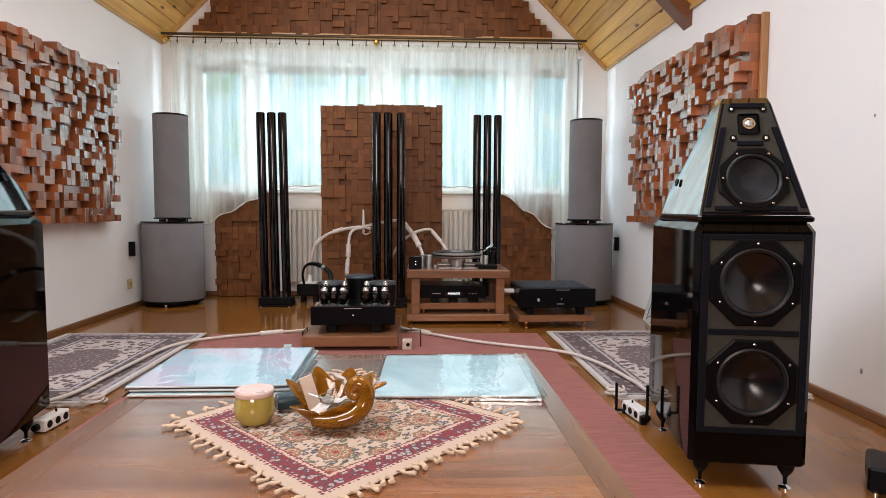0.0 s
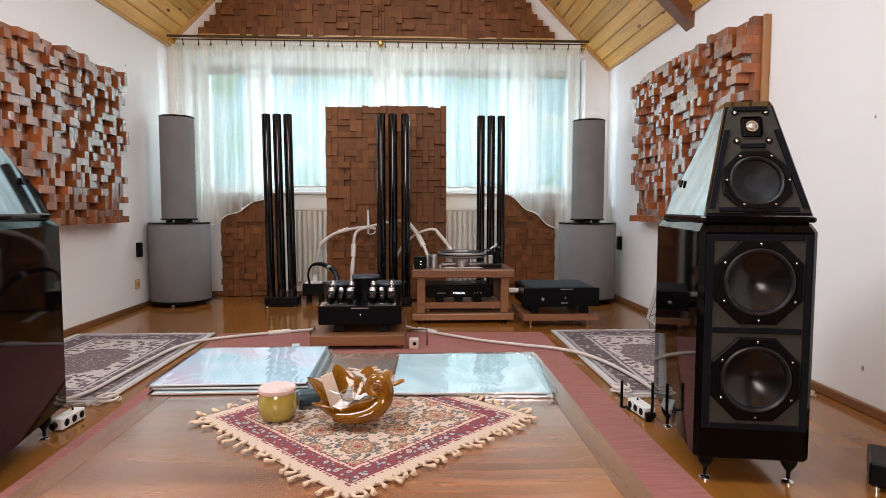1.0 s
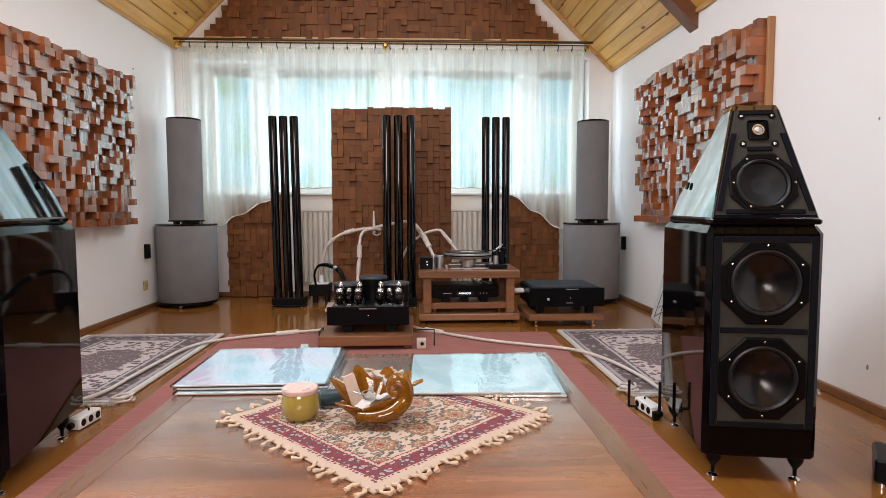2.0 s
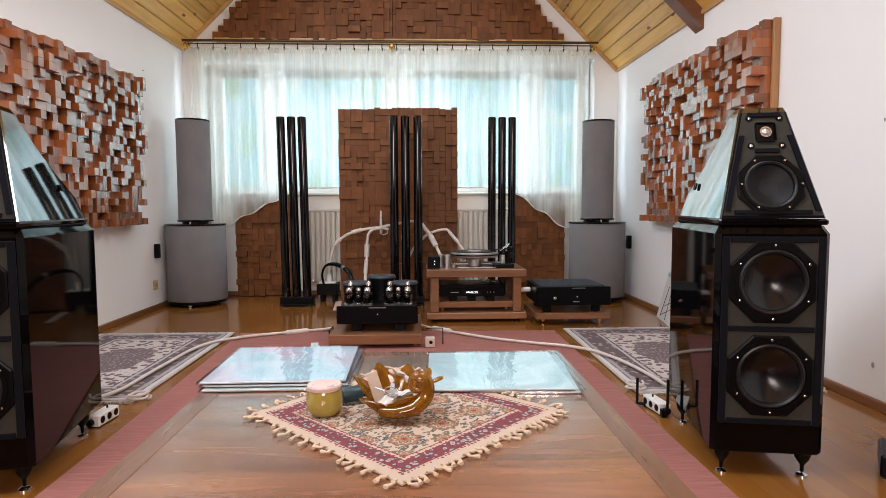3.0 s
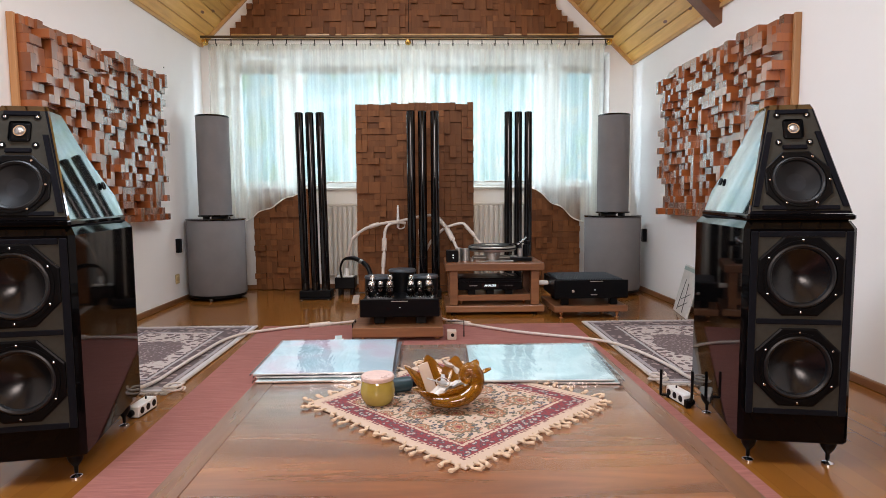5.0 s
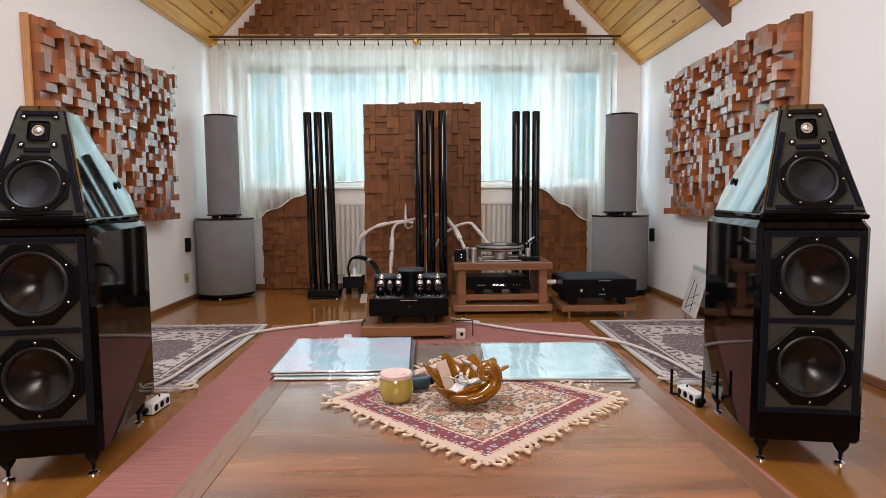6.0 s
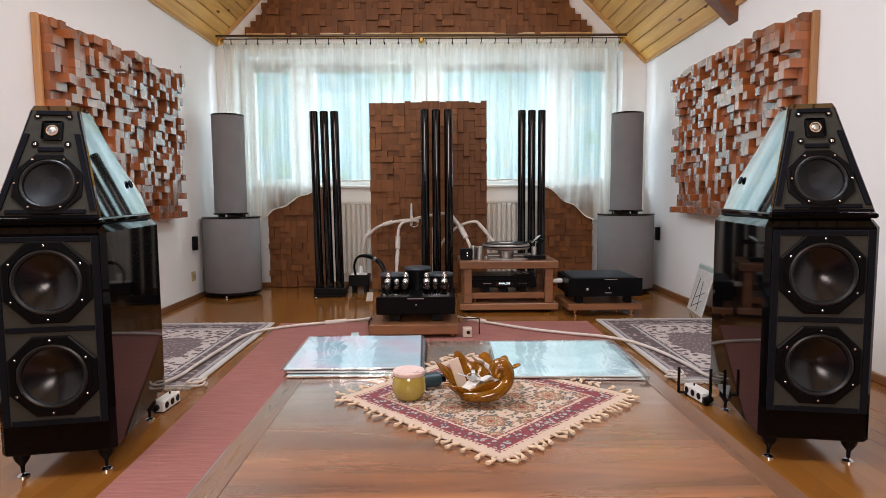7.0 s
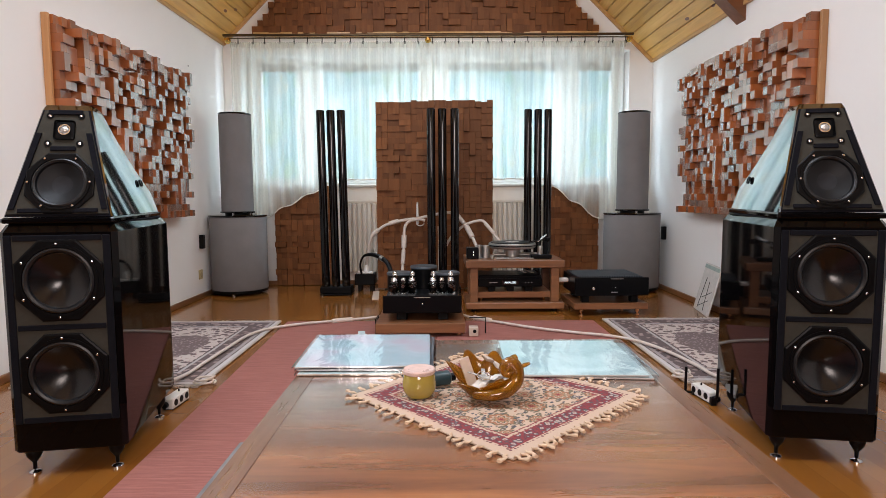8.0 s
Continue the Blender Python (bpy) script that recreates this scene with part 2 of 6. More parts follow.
def table_mat_material():
    """Cream field with rosettes and leaves, a red flowered border between dotted cream bands."""
    m, nt, b = nodes_of("small_woven_mat")
    h = 0.213
    d, sep, obj = edge_distance(nt, h, h, "UV")
    wob = nt.nodes.new("ShaderNodeTexNoise")
    wob.inputs["Scale"].default_value = 60.0
    sc = nt.nodes.new("ShaderNodeVectorMath")
    sc.operation = "SCALE"
    sc.inputs["Scale"].default_value = 0.015
    warp = nt.nodes.new("ShaderNodeVectorMath")
    nt.links.new(obj, wob.inputs["Vector"])
    nt.links.new(wob.outputs["Color"], sc.inputs[0])
    nt.links.new(obj, warp.inputs[0])
    nt.links.new(sc.outputs[0], warp.inputs[1])
    w = warp.outputs[0]
    cream, navy, olive = (0.49, 0.365, 0.275), (0.040, 0.048, 0.065), (0.10, 0.090, 0.055)
    rust, wine, ash = (0.29, 0.120, 0.060), (0.20, 0.008, 0.021), (0.37, 0.31, 0.29)

    def below(x, v):
        return calc(nt, "LESS_THAN", x, v)

    def leaves(scale, limit, stretch, turn, ground):
        """Scattered slim leaves that lie one way, in three dyes."""
        mp = nt.nodes.new("ShaderNodeMapping")
        mp.inputs["Scale"].default_value = (1, stretch, 1)
        mp.inputs["Rotation"].default_value = (0, 0, radians(turn))
        nt.links.new(w, mp.inputs["Vector"])
        v = voronoi(nt, mp.outputs["Vector"], scale)
        pick = nt.nodes.new("ShaderNodeSeparateColor")
        nt.links.new(v.outputs["Color"], pick.inputs[0])
        dye = mix(nt, calc(nt, "GREATER_THAN", pick.outputs[0], 0.45), olive, navy)
        dye = mix(nt, calc(nt, "GREATER_THAN", pick.outputs[0], 0.8), dye, rust)
        dye = mix(nt, below(v.outputs["Distance"], limit * 0.42), dye, ash)
        there = calc(nt, "MULTIPLY", below(v.outputs["Distance"], limit), calc(nt, "GREATER_THAN", pick.outputs[1], 0.06))
        return mix(nt, there, ground, dye)

    field = leaves(54.0, 0.40, 1.9, 25, cream)
    field = leaves(58.0, 0.35, 2.0, -58, field)
    # rosettes on a lattice, every other one smaller
    for cell, off, big, petals in ((0.096, 0.0, 0.0285, 10.0), (0.096, 0.048, 0.0170, 8.0)):
        pu = calc(nt, "WRAP", calc(nt, "ADD", sep.outputs[0], off), cell / 2, -cell / 2)
        pv = calc(nt, "WRAP", calc(nt, "ADD", sep.outputs[1], off), cell / 2, -cell / 2)
        r = calc(nt, "SQRT", calc(nt, "ADD", calc(nt, "MULTIPLY", pu, pu), calc(nt, "MULTIPLY", pv, pv)))
        lobes = calc(nt, "COSINE", calc(nt, "MULTIPLY", calc(nt, "ARCTAN2", pv, pu), petals))
        r = calc(nt, "ADD", calc(nt, "DIVIDE", r, big), calc(nt, "MULTIPLY", lobes, 0.09))
        r = calc(nt, "ADD", r, calc(nt, "MULTIPLY", calc(nt, "SUBTRACT", noise_tex(nt, obj, 160.0, 2), 0.5), 0.35))
        for lim, dye in ((1.0, olive), (0.88, rust), (0.66, cream), (0.54, olive), (0.42, (0.36, 0.19, 0.10)), (0.20, wine)):
            field = mix(nt, below(r, lim), field, dye)
    fl = voronoi(nt, w, 84.0)
    vine = voronoi(nt, w, 120.0, "DISTANCE_TO_EDGE")
    red = mix(nt, below(vine.outputs["Distance"], 0.07), wine, (0.075, 0.012, 0.03))
    for lim, dye in ((0.45, navy), (0.34, ash), (0.15, rust)):
        red = mix(nt, below(fl.outputs["Distance"], lim), red, dye)
    spots = voronoi(nt, obj, 120.0, "F1", 0.35)
    dots = mix(nt, below(spots.outputs["Distance"], 0.36), cream, (0.13, 0.035, 0.045))
    col = field
    for lim, dye in ((0.066, wine), (0.064, dots), (0.0565, wine), (0.054, red), (0.0285, wine), (0.026, dots), (0.0175, cream)):
        col = mix(nt, below(d, lim), col, dye)
    weave = noise_tex(nt, obj, 500.0, 2)
    col = mix(nt, calc(nt, "MULTIPLY", weave, 0.16), col, (0.38, 0.27, 0.20))
    nt.links.new(col, b.inputs["Base Color"])
    b.inputs["Roughness"].default_value = 0.95
    bump(nt, b, weave, 0.7, 0.002)
    return m


def walnut_inlay_material():
    """Tabletop veneer in planks across the top."""
    m, nt, b = nodes_of("walnut_tabletop")
    v = coords(nt, (1.5, 16, 1))
    n = noise_tex(nt, v, 1.0, 6, 0.62, 0.7)
    strip = noise_tex(nt, coords(nt, (0.05, 11, 0)), 1.0, 1)
    col = ramp(nt, calc(nt, "ADD", calc(nt, "MULTIPLY", n, 0.55), calc(nt, "MULTIPLY", strip, 0.45)),
               [(0.34, (0.095, 0.029, 0.010)), (0.46, (0.19, 0.062, 0.019)), (0.57, (0.31, 0.112, 0.036)), (0.68, (0.43, 0.182, 0.064))])
    nt.links.new(col, b.inputs["Base Color"])
    nt.links.new(calc(nt, "MULTIPLY_ADD", n, 0.15, 0.20), b.inputs["Roughness"])
    bump(nt, b, n, 0.05, 0.001)
    return varnish(m, 0.21)


def varnish(m, rough, low=0.50, high=0.76, most=0.86):
    """A clear varnish over a material, whose gloss grows towards grazing sight."""
    nt = m.node_tree
    lw = nt.nodes.new("ShaderNodeLayerWeight")
    rise = nt.nodes.new("ShaderNodeMapRange")
    for k, v in (("From Min", low), ("From Max", high), ("To Min", 0.04), ("To Max", most)):
        rise.inputs[k].default_value = v
    nt.links.new(lw.outputs["Facing"], rise.inputs["Value"])
    gl = nt.nodes.new("ShaderNodeBsdfGlossy")
    gl.inputs["Roughness"].default_value = rough
    mx = nt.nodes.new("ShaderNodeMixShader")
    nt.links.new(rise.outputs[0], mx.inputs[0])
    nt.links.new(nt.nodes["Principled BSDF"].outputs[0], mx.inputs[1])
    nt.links.new(gl.outputs[0], mx.inputs[2])
    nt.links.new(mx.outputs[0], nt.nodes["Material Output"].inputs["Surface"])
    return m


def sleeve_material(name, c1, c2, c3):
    """Printed card inside a wrinkled clear sleeve."""
    m, nt, b = nodes_of(name)
    v = coords(nt)
    n = noise_tex(nt, v, 5.0, 3, 0.5, 1.0)
    nt.links.new(ramp(nt, n, [(0.35, c1), (0.5, c2), (0.65, c3)]), b.inputs["Base Color"])
    b.inputs["Roughness"].default_value = 0.35
    b.inputs["Coat Weight"].default_value = 1.0
    b.inputs["Coat Roughness"].default_value = 0.04
    b.inputs["Specular IOR Level"].default_value = 0.8
    bp = nt.nodes.new("ShaderNodeBump")
    bp.inputs["Strength"].default_value = 0.5
    bp.inputs["Distance"].default_value = 0.004
    nt.links.new(noise_tex(nt, coords(nt, (9, 5, 1)), 1.0, 3, 0.5, 1.4), bp.inputs["Height"])
    nt.links.new(bp.outputs["Normal"], b.inputs["Coat Normal"])
    nt.links.new(bp.outputs["Normal"], b.inputs["Normal"])
    return m


def glow(name, c, strength):
    m, nt, b = nodes_of(name)
    b.inputs["Base Color"].default_value = (*c, 1)
    b.inputs["Emission Color"].default_value = (*c, 1)
    b.inputs["Emission Strength"].default_value = strength
    return m


WALL = plaster_material("white_plaster", (0.85, 0.825, 0.79))
PINE = wood("pine_lining", (0.42, 0.22, 0.07), (0.56, 0.33, 0.12), (0.64, 0.41, 0.18), "y", 0.35, 0.2, 0.0)
BEAM = wood("stained_beam", (0.16, 0.055, 0.02), (0.24, 0.09, 0.035), (0.30, 0.12, 0.05), "x", 0.45)
SKIRT = wood("baseboard_oak", (0.16, 0.066, 0.025), (0.22, 0.095, 0.036), (0.28, 0.125, 0.05), "y", 0.35)
BLOCK = wood("diffuser_block_wood", (0.23, 0.062, 0.014), (0.30, 0.086, 0.020), (0.37, 0.118, 0.031), "z", 0.36, 0.0, 0.36, 0.6, spec=0.4, rel=0.05)
varnish(BLOCK, 0.26, 0.24, 0.66, 0.56)
BLOCK_BACK = wood("absorber_block_wood", (0.125, 0.042, 0.011), (0.175, 0.063, 0.018), (0.23, 0.091, 0.030), "z", 0.55, 0.0, 0.20, spec=0.25)
FRAMEWOOD = wood("diffuser_frame_wood", (0.36, 0.165, 0.06), (0.45, 0.225, 0.09), (0.51, 0.27, 0.115), "z", 0.45)
RACKWOOD = wood("walnut_rack", (0.13, 0.050, 0.020), (0.21, 0.086, 0.035), (0.29, 0.128, 0.054), "x", 0.35, 0.15)
TABLEWOOD = wood("table_edge_walnut", (0.11, 0.043, 0.019), (0.17, 0.070, 0.031), (0.23, 0.10, 0.046), "y", 0.30, 0.0)
varnish(TABLEWOOD, 0.21, 0.50, 0.78, 0.55)
TABLETOP = walnut_inlay_material()
FLOOR = parquet_material()
CARPET = carpet_material()
RUG = persian_rug_material()
MATCLOTH = table_mat_material()
CREAM = plain("cream_fringe", (0.50, 0.365, 0.25), 0.9, 0, 0.15, 60, 0.5)
PALEFRINGE = plain("pale_fringe", (0.44, 0.38, 0.32), 0.9, 0, 0.15, 60, 0.5)
LACQUER = plain("black_piano_lacquer", (0.0022, 0.0018, 0.002), 0.03, 0, 0.1, 4, 0.0, 1.0, 300, 0.3)
LACQUER.node_tree.nodes["Principled BSDF"].inputs["Coat IOR"].default_value = 2.5
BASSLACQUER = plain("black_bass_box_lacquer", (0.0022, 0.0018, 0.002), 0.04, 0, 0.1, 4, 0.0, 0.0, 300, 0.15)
FELT = plain("grey_baffle_felt", (0.041, 0.038, 0.031), 0.95, 0, 0.1, 60, 0.4, 0, 300, 0.15)
STRIP = plain("dark_foam_strip", (0.0065, 0.0065, 0.009), 0.95, 0, 0.12, 120, 0.5, 0, 300, 0.1)
BASKET = plain("driver_basket_black", (0.0020, 0.0020, 0.0025), 0.38, 0, 0.2, 60, 0.1, 0, 300, 0.12)
RUBBER = plain("driver_rubber", (0.006, 0.006, 0.007), 0.36, 0, 0.15, 50, 0.05, 0, 300, 0.35)
CONE = plain("driver_cone_black", (0.0035, 0.0035, 0.0045), 0.24, 0, 0.2, 25, 0.03, 0.0, 300, 0.42)
MIDCONE = plain("driver_cone_grey", (0.0065, 0.0065, 0.0075), 0.5, 0, 0.2, 40, 0.15, 0, 300, 0.2)
DUSTCAP = plain("felt_dust_cap", (0.017, 0.017, 0.019), 0.7, 0, 0.15, 60, 0.2, 0, 300, 0.2)
CHROME = plain("polished_steel", (0.75, 0.75, 0.76), 0.16, 1.0, 0.05, 20, 0.0)
BRASS = plain("copper_brass", (0.70, 0.40, 0.22), 0.28, 1.0, 0.1, 20, 0.0)
GOLD = plain("gold_plate", (0.75, 0.48, 0.13), 0.25, 1.0, 0.15, 60, 0.1)
STEEL = plain("brushed_aluminium", (0.50, 0.49, 0.47), 0.38, 1.0, 0.1, 40, 0.05)
GREYFAB = plain("grey_trap_fabric", (0.175, 0.166, 0.162), 0.95, 0, 0.06, 8, 0.5, 0, 700)
BLACK = plain("black_satin", (0.0025, 0.0025, 0.003), 0.35, 0, 0.2, 20, 0.05, 0, 300, 0.14)
BLACKGLOSS = plain("black_gloss_tube", (0.0014, 0.0014, 0.0017), 0.07, 0, 0.1, 10, 0.0, 0.0, 300, 0.5)
AMPBLACK = plain("black_anodised", (0.0020, 0.0020, 0.0026), 0.32, 0, 0.15, 40, 0.12, 0, 300, 0.12)
SLATE = plain("blue_black_cap", (0.040, 0.050, 0.060), 0.42, 0, 0.15, 30, 0.1)
WHITEPLASTIC = plain("white_plastic", (0.74, 0.72, 0.68), 0.35, 0, 0.05, 20, 0.05)
CABLE = plain("cream_cable_jacket", (0.60, 0.53, 0.47), 0.6, 0, 0.08, 40, 0.3)
WINDOWFRAME = plain("window_frame_paint", (0.76, 0.76, 0.74), 0.4, 0, 0.04, 10, 0.05)
HEM = plain("white_hem_stitching", (0.76, 0.74, 0.67), 0.9, 0, 0.06, 30, 0.2)
BLINDBOX = plain("taupe_blind", (0.22, 0.19, 0.16), 0.7, 0, 0.1, 10, 0.1)
RADIATOR = plain("radiator_enamel", (0.70, 0.68, 0.62), 0.4, 0, 0.04, 10, 0.05)
ROD = plain("bronze_rod", (0.10, 0.065, 0.035), 0.35, 0.8, 0.15, 40, 0.05)
CURTAIN = curtain_material()
PANE = glass_material("window_glass", (1, 1, 1), 0.0, 1.12)
BULB = glass_material("valve_glass", (0.95, 0.95, 0.95))
GARDEN = backdrop_material()
AMBER = plain("amber_glass", (0.37, 0.150, 0.009), 0.12, 0.0, 0.35, 30, 0.0, 0.0)
AMBER.node_tree.nodes["Principled BSDF"].inputs["Transmission Weight"].default_value = 0.6
CARD = plain("beige_card", (0.55, 0.44, 0.36), 0.6, 0, 0.08, 40, 0.1)
SACHET = plain("clear_sachet_film", (0.80, 0.74, 0.66), 0.16, 0, 0.08, 40, 0.0)
SACHET.node_tree.nodes["Principled BSDF"].inputs["Transmission Weight"].default_value = 0.6
PAPER = plain("white_paper", (0.60, 0.57, 0.53), 0.6, 0, 0.08, 30, 0.2)
OLIVE = plain("olive_candle_glass", (0.35, 0.265, 0.055), 0.12, 0, 0.12, 30, 0.0, 0.7)
LID = plain("pale_pink_lid", (0.62, 0.45, 0.40), 0.28, 0, 0.1, 90, 0.1)
TEAL = plain("dark_teal_cap", (0.012, 0.035, 0.045), 0.35, 0, 0.1, 30, 0.05)
# cover print tones, lifted pale cyan to hold the window's reflection
SLEEVE_A = sleeve_material("record_sleeve_opal", (0.34, 0.47, 0.50), (0.48, 0.55, 0.58), (0.56, 0.43, 0.48))
SLEEVE_B = sleeve_material("record_sleeve_pale", (0.42, 0.55, 0.55), (0.57, 0.67, 0.66), (0.35, 0.46, 0.47))
SLEEVE_C = sleeve_material("record_sleeve_dark", (0.10, 0.11, 0.12), (0.16, 0.17, 0.18), (0.24, 0.24, 0.25))
DISPLAY = glow("display_white_glow", (0.80, 0.92, 1.0), 1.1)
LED = glow("led_white_glow", (0.9, 0.95, 1.0), 2.0)
ROOFOUT = plain("shed_roof_grey", (0.55, 0.57, 0.58), 0.7, 0, 0.08, 5, 0.1)


# ---- mesh helpers ----
def finish(name, bm, material, smooth=False):
    me = bpy.data.meshes.new(name)
    bmesh.ops.recalc_face_normals(bm, faces=bm.faces)
    bm.to_mesh(me)
    bm.free()
    me.materials.append(material)
    if smooth:
        me.shade_smooth()
        me.set_sharp_from_angle(angle=radians(38))
    return me


def part(name, bm, material, parent, label="", smooth=False):
    ob = new(name, finish(name, bm, material, smooth))
    ob.parent = parent
    return tagged(ob, label)


def thing(name, label, category, m=None, group="", kind=""):
    ob = new(name)
    ob.empty_display_size = 0.05
    if m is not None:
        ob.matrix_world = m
    return tagged(ob, label, category, group, kind)


def solid(name, bm, material, label, category, m=None, group="", kind="", smooth=False):
    ob = new(name, finish(name, bm, material, smooth))
    if m is not None:
        ob.matrix_world = m
    return tagged(ob, label, category, group, kind)


def box(lo, hi, bev=0.0, bm=None, segs=1):
    """A box between two corners, with bevelled edges."""
    tmp = bmesh.new()
    bmesh.ops.create_cube(tmp, size=1)
    size = Vector(hi) - Vector(lo)
    mid = (Vector(hi) + Vector(lo)) / 2
    for v in tmp.verts:
        v.co = Vector(v.co[k] * size[k] + mid[k] for k in range(3))
    if bev:
        bmesh.ops.bevel(tmp, geom=tmp.edges[:], offset=bev, segments=segs, affect="EDGES", profile=0.6)
    return tmp if bm is None else join(bm, tmp)


def join(bm, other, m=None):
    """Adds other to bm, moved by m."""
    if m is not None:
        other.transform(m)
    me = bpy.data.meshes.new("tmp")
    other.to_mesh(me)
    other.free()
    bm.from_mesh(me)
    bpy.data.meshes.remove(me)
    return bm


def lathe(profile, n=32, m=None, turn=0.0, close=False):
    """Turns (radius, height) pairs about z."""
    bm = bmesh.new()
    rings = []
    for r, z in profile:
        if r < 1e-6:
            rings.append([bm.verts.new((0, 0, z))])
        else:
            rings.append([bm.verts.new((r * math.cos(turn + 2 * math.pi * k / n), r * math.sin(turn + 2 * math.pi * k / n), z)) for k in range(n)])
    for a, b in zip(rings, rings[1:]):
        for k in range(n):
            j = (k + 1) % n
            if len(a) == 1 and len(b) == 1:
                continue
            if len(a) == 1:
                bm.faces.new((a[0], b[k], b[j]))
            elif len(b) == 1:
                bm.faces.new((a[k], a[j], b[0]))
            else:
                bm.faces.new((a[k], a[j], b[j], b[k]))
    if m is not None:
        bm.transform(m)
    return bm


def rod(r, z0, z1, n=20, bev=0.0, m=None):
    p = [(0, z0), (r - bev, z0)]
    if bev:
        p += [(r, z0 + bev), (r, z1 - bev)]
    else:
        p += [(r, z1)]
    p += [(r - bev, z1), (0, z1)]
    if not bev:
        p = [(0, z0), (r, z0), (r, z1), (0, z1)]
    return lathe(p, n, m)


def tube(points, r, n=10, steps=8, flat=1.0):
    """A round cable through the points, smoothed."""
    pts = [Vector(p) for p in points]
    line = []
    for i in range(len(pts) - 1):
        p0, p1, p2, p3 = pts[max(i - 1, 0)], pts[i], pts[i + 1], pts[min(i + 2, len(pts) - 1)]
        for s in range(steps):
            t = s / steps
            line.append(0.5 * (2 * p1 + (p2 - p0) * t + (2 * p0 - 5 * p1 + 4 * p2 - p3) * t * t + (3 * p1 - p0 - 3 * p2 + p3) * t ** 3))
    line.append(pts[-1])
    bm = bmesh.new()
    rings = []
    side = None
    for i, p in enumerate(line):
        d = (line[min(i + 1, len(line) - 1)] - line[max(i - 1, 0)]).normalized()
        if side is None:
            side = d.cross(Vector((0, 0, 1)) if abs(d.z) < 0.9 else Vector((1, 0, 0))).normalized()
        side = (side - d * side.dot(d)).normalized()
        up = side.cross(d)
        rr = r(i / (len(line) - 1)) if callable(r) else r
        rings.append([bm.verts.new(p + rr * (math.cos(a) * side + flat * math.sin(a) * up)) for a in (2 * math.pi * k / n for k in range(n))])
    for a, b in zip(rings, rings[1:]):
        for k in range(n):
            bm.faces.new((a[k], a[(k + 1) % n], b[(k + 1) % n], b[k]))
    bm.faces.new(rings[0])
    bm.faces.new(rings[-1][::-1])
    return bm


def prism(outline, y0, y1):
    """A plate: an outline in x, z drawn out from y0 to y1."""
    bm = bmesh.new()
    a = [bm.verts.new((x, y0, z)) for x, z in outline]
    b = [bm.verts.new((x, y1, z)) for x, z in outline]
    bm.faces.new(a)
    bm.faces.new(b[::-1])
    for k in range(len(a)):
        j = (k + 1) % len(a)
        bm.faces.new((a[k], b[k], b[j], a[j]))
    return bm


FRONT = pose(0, 0, 0, 90)  # turns z to -y, so that a lathe faces the room


# ---- the room ----
XL, XR, YB, YF = -2.09, 1.73, 5.36, -2.6
ZL, ZR = 2.155, 1.995
RX, RZ = -0.285, 3.965

solid("floor", box((XL - 0.2, YF - 0.2, -0.12), (XR + 0.2, YB + 0.4, 0)), FLOOR, "glossy orange-brown varnished parquet floor", "floor", kind="structure")
solid("ground", box((-60, YB + 0.45, -3.1), (60, 120, -3.0)), plain("garden_ground", (0.06, 0.10, 0.03), 0.9, 0, 0.4, 2, 0.3), "green garden ground far below the window", "ground", kind="structure")
solid("wall_west", box((XL - 0.2, YF, 0), (XL, YB + 0.3, ZL + 0.05)), WALL, "white plastered side wall with small scuffs", "wall", kind="structure")
solid("wall_east", box((XR, YF, 0), (XR + 0.2, YB + 0.3, ZR + 0.05)), WALL, "white plastered side wall with small stains", "wall", kind="structure")

# gable wall with the wide window opening
WX0, WX1, WZ0, WZ1 = -1.93, 1.52, 0.885, 2.09
wall = bmesh.new()
Y1 = YB + 0.30
box((XL, YB, 0), (XR, Y1, WZ0), 0, wall)
box((XL, YB, WZ0), (WX0, Y1, WZ1), 0, wall)
box((WX1, YB, WZ0), (XR, Y1, WZ1 - 0.0), 0, wall)
join(wall, prism([(XL, WZ1), (XR, WZ1), (XR, ZR + 0.02), (RX, RZ + 0.02), (XL, ZL + 0.02)][::-1], YB, Y1))
solid("wall_north", wall, WALL, "white gable wall with a wide window opening", "wall", kind="structure")

# unseen wall that closes the listening end, made dark for the lacquer's reflections
wall = bmesh.new()
join(wall, prism([(XL, 0), (XR, 0), (XR, ZR), (RX, RZ + 0.02), (XL, ZL)][::-1], YF - 0.2, YF))
solid("wall_south", wall, wood("dark_unseen_boards", (0.06, 0.025, 0.012), (0.09, 0.04, 0.02), (0.12, 0.055, 0.028), "z", 0.5), "unseen end wall, made dark for the lacquer to mirror", "wall", kind="structure")
# unseen dark panels added to cut bounce and keep mirrored blacks deep
for nm, x0, x1 in (("panelling_west", XL + 0.001, XL + 0.03), ("panelling_east", XR - 0.03, XR - 0.001)):
    solid(nm, box((x0, YF, 0.06), (x1, 0.55, 1.9), 0.004), bpy.data.materials["dark_unseen_boards"], "unseen dark panel added on the side wall for the lacquer to mirror", "panelling", kind="structure")
# added frame for the fill lamp; the end wall has no opening
ew = thing("window_9", "unseen white frame added round the end wall fill lamp", "window", kind="structure")
fr = bmesh.new()
for lo, hi in (((-0.91, YF + 0.002, 1.15), (-0.83, YF + 0.05, 2.35)), ((0.47, YF + 0.002, 1.15), (0.55, YF + 0.05, 2.35)), ((-0.83, YF + 0.002, 1.15), (0.47, YF + 0.05, 1.22)), ((-0.83, YF + 0.002, 2.28), (0.47, YF + 0.05, 2.35))):
    box(lo, hi, 0.004, fr)
part("window_frame", fr, WINDOWFRAME, ew)


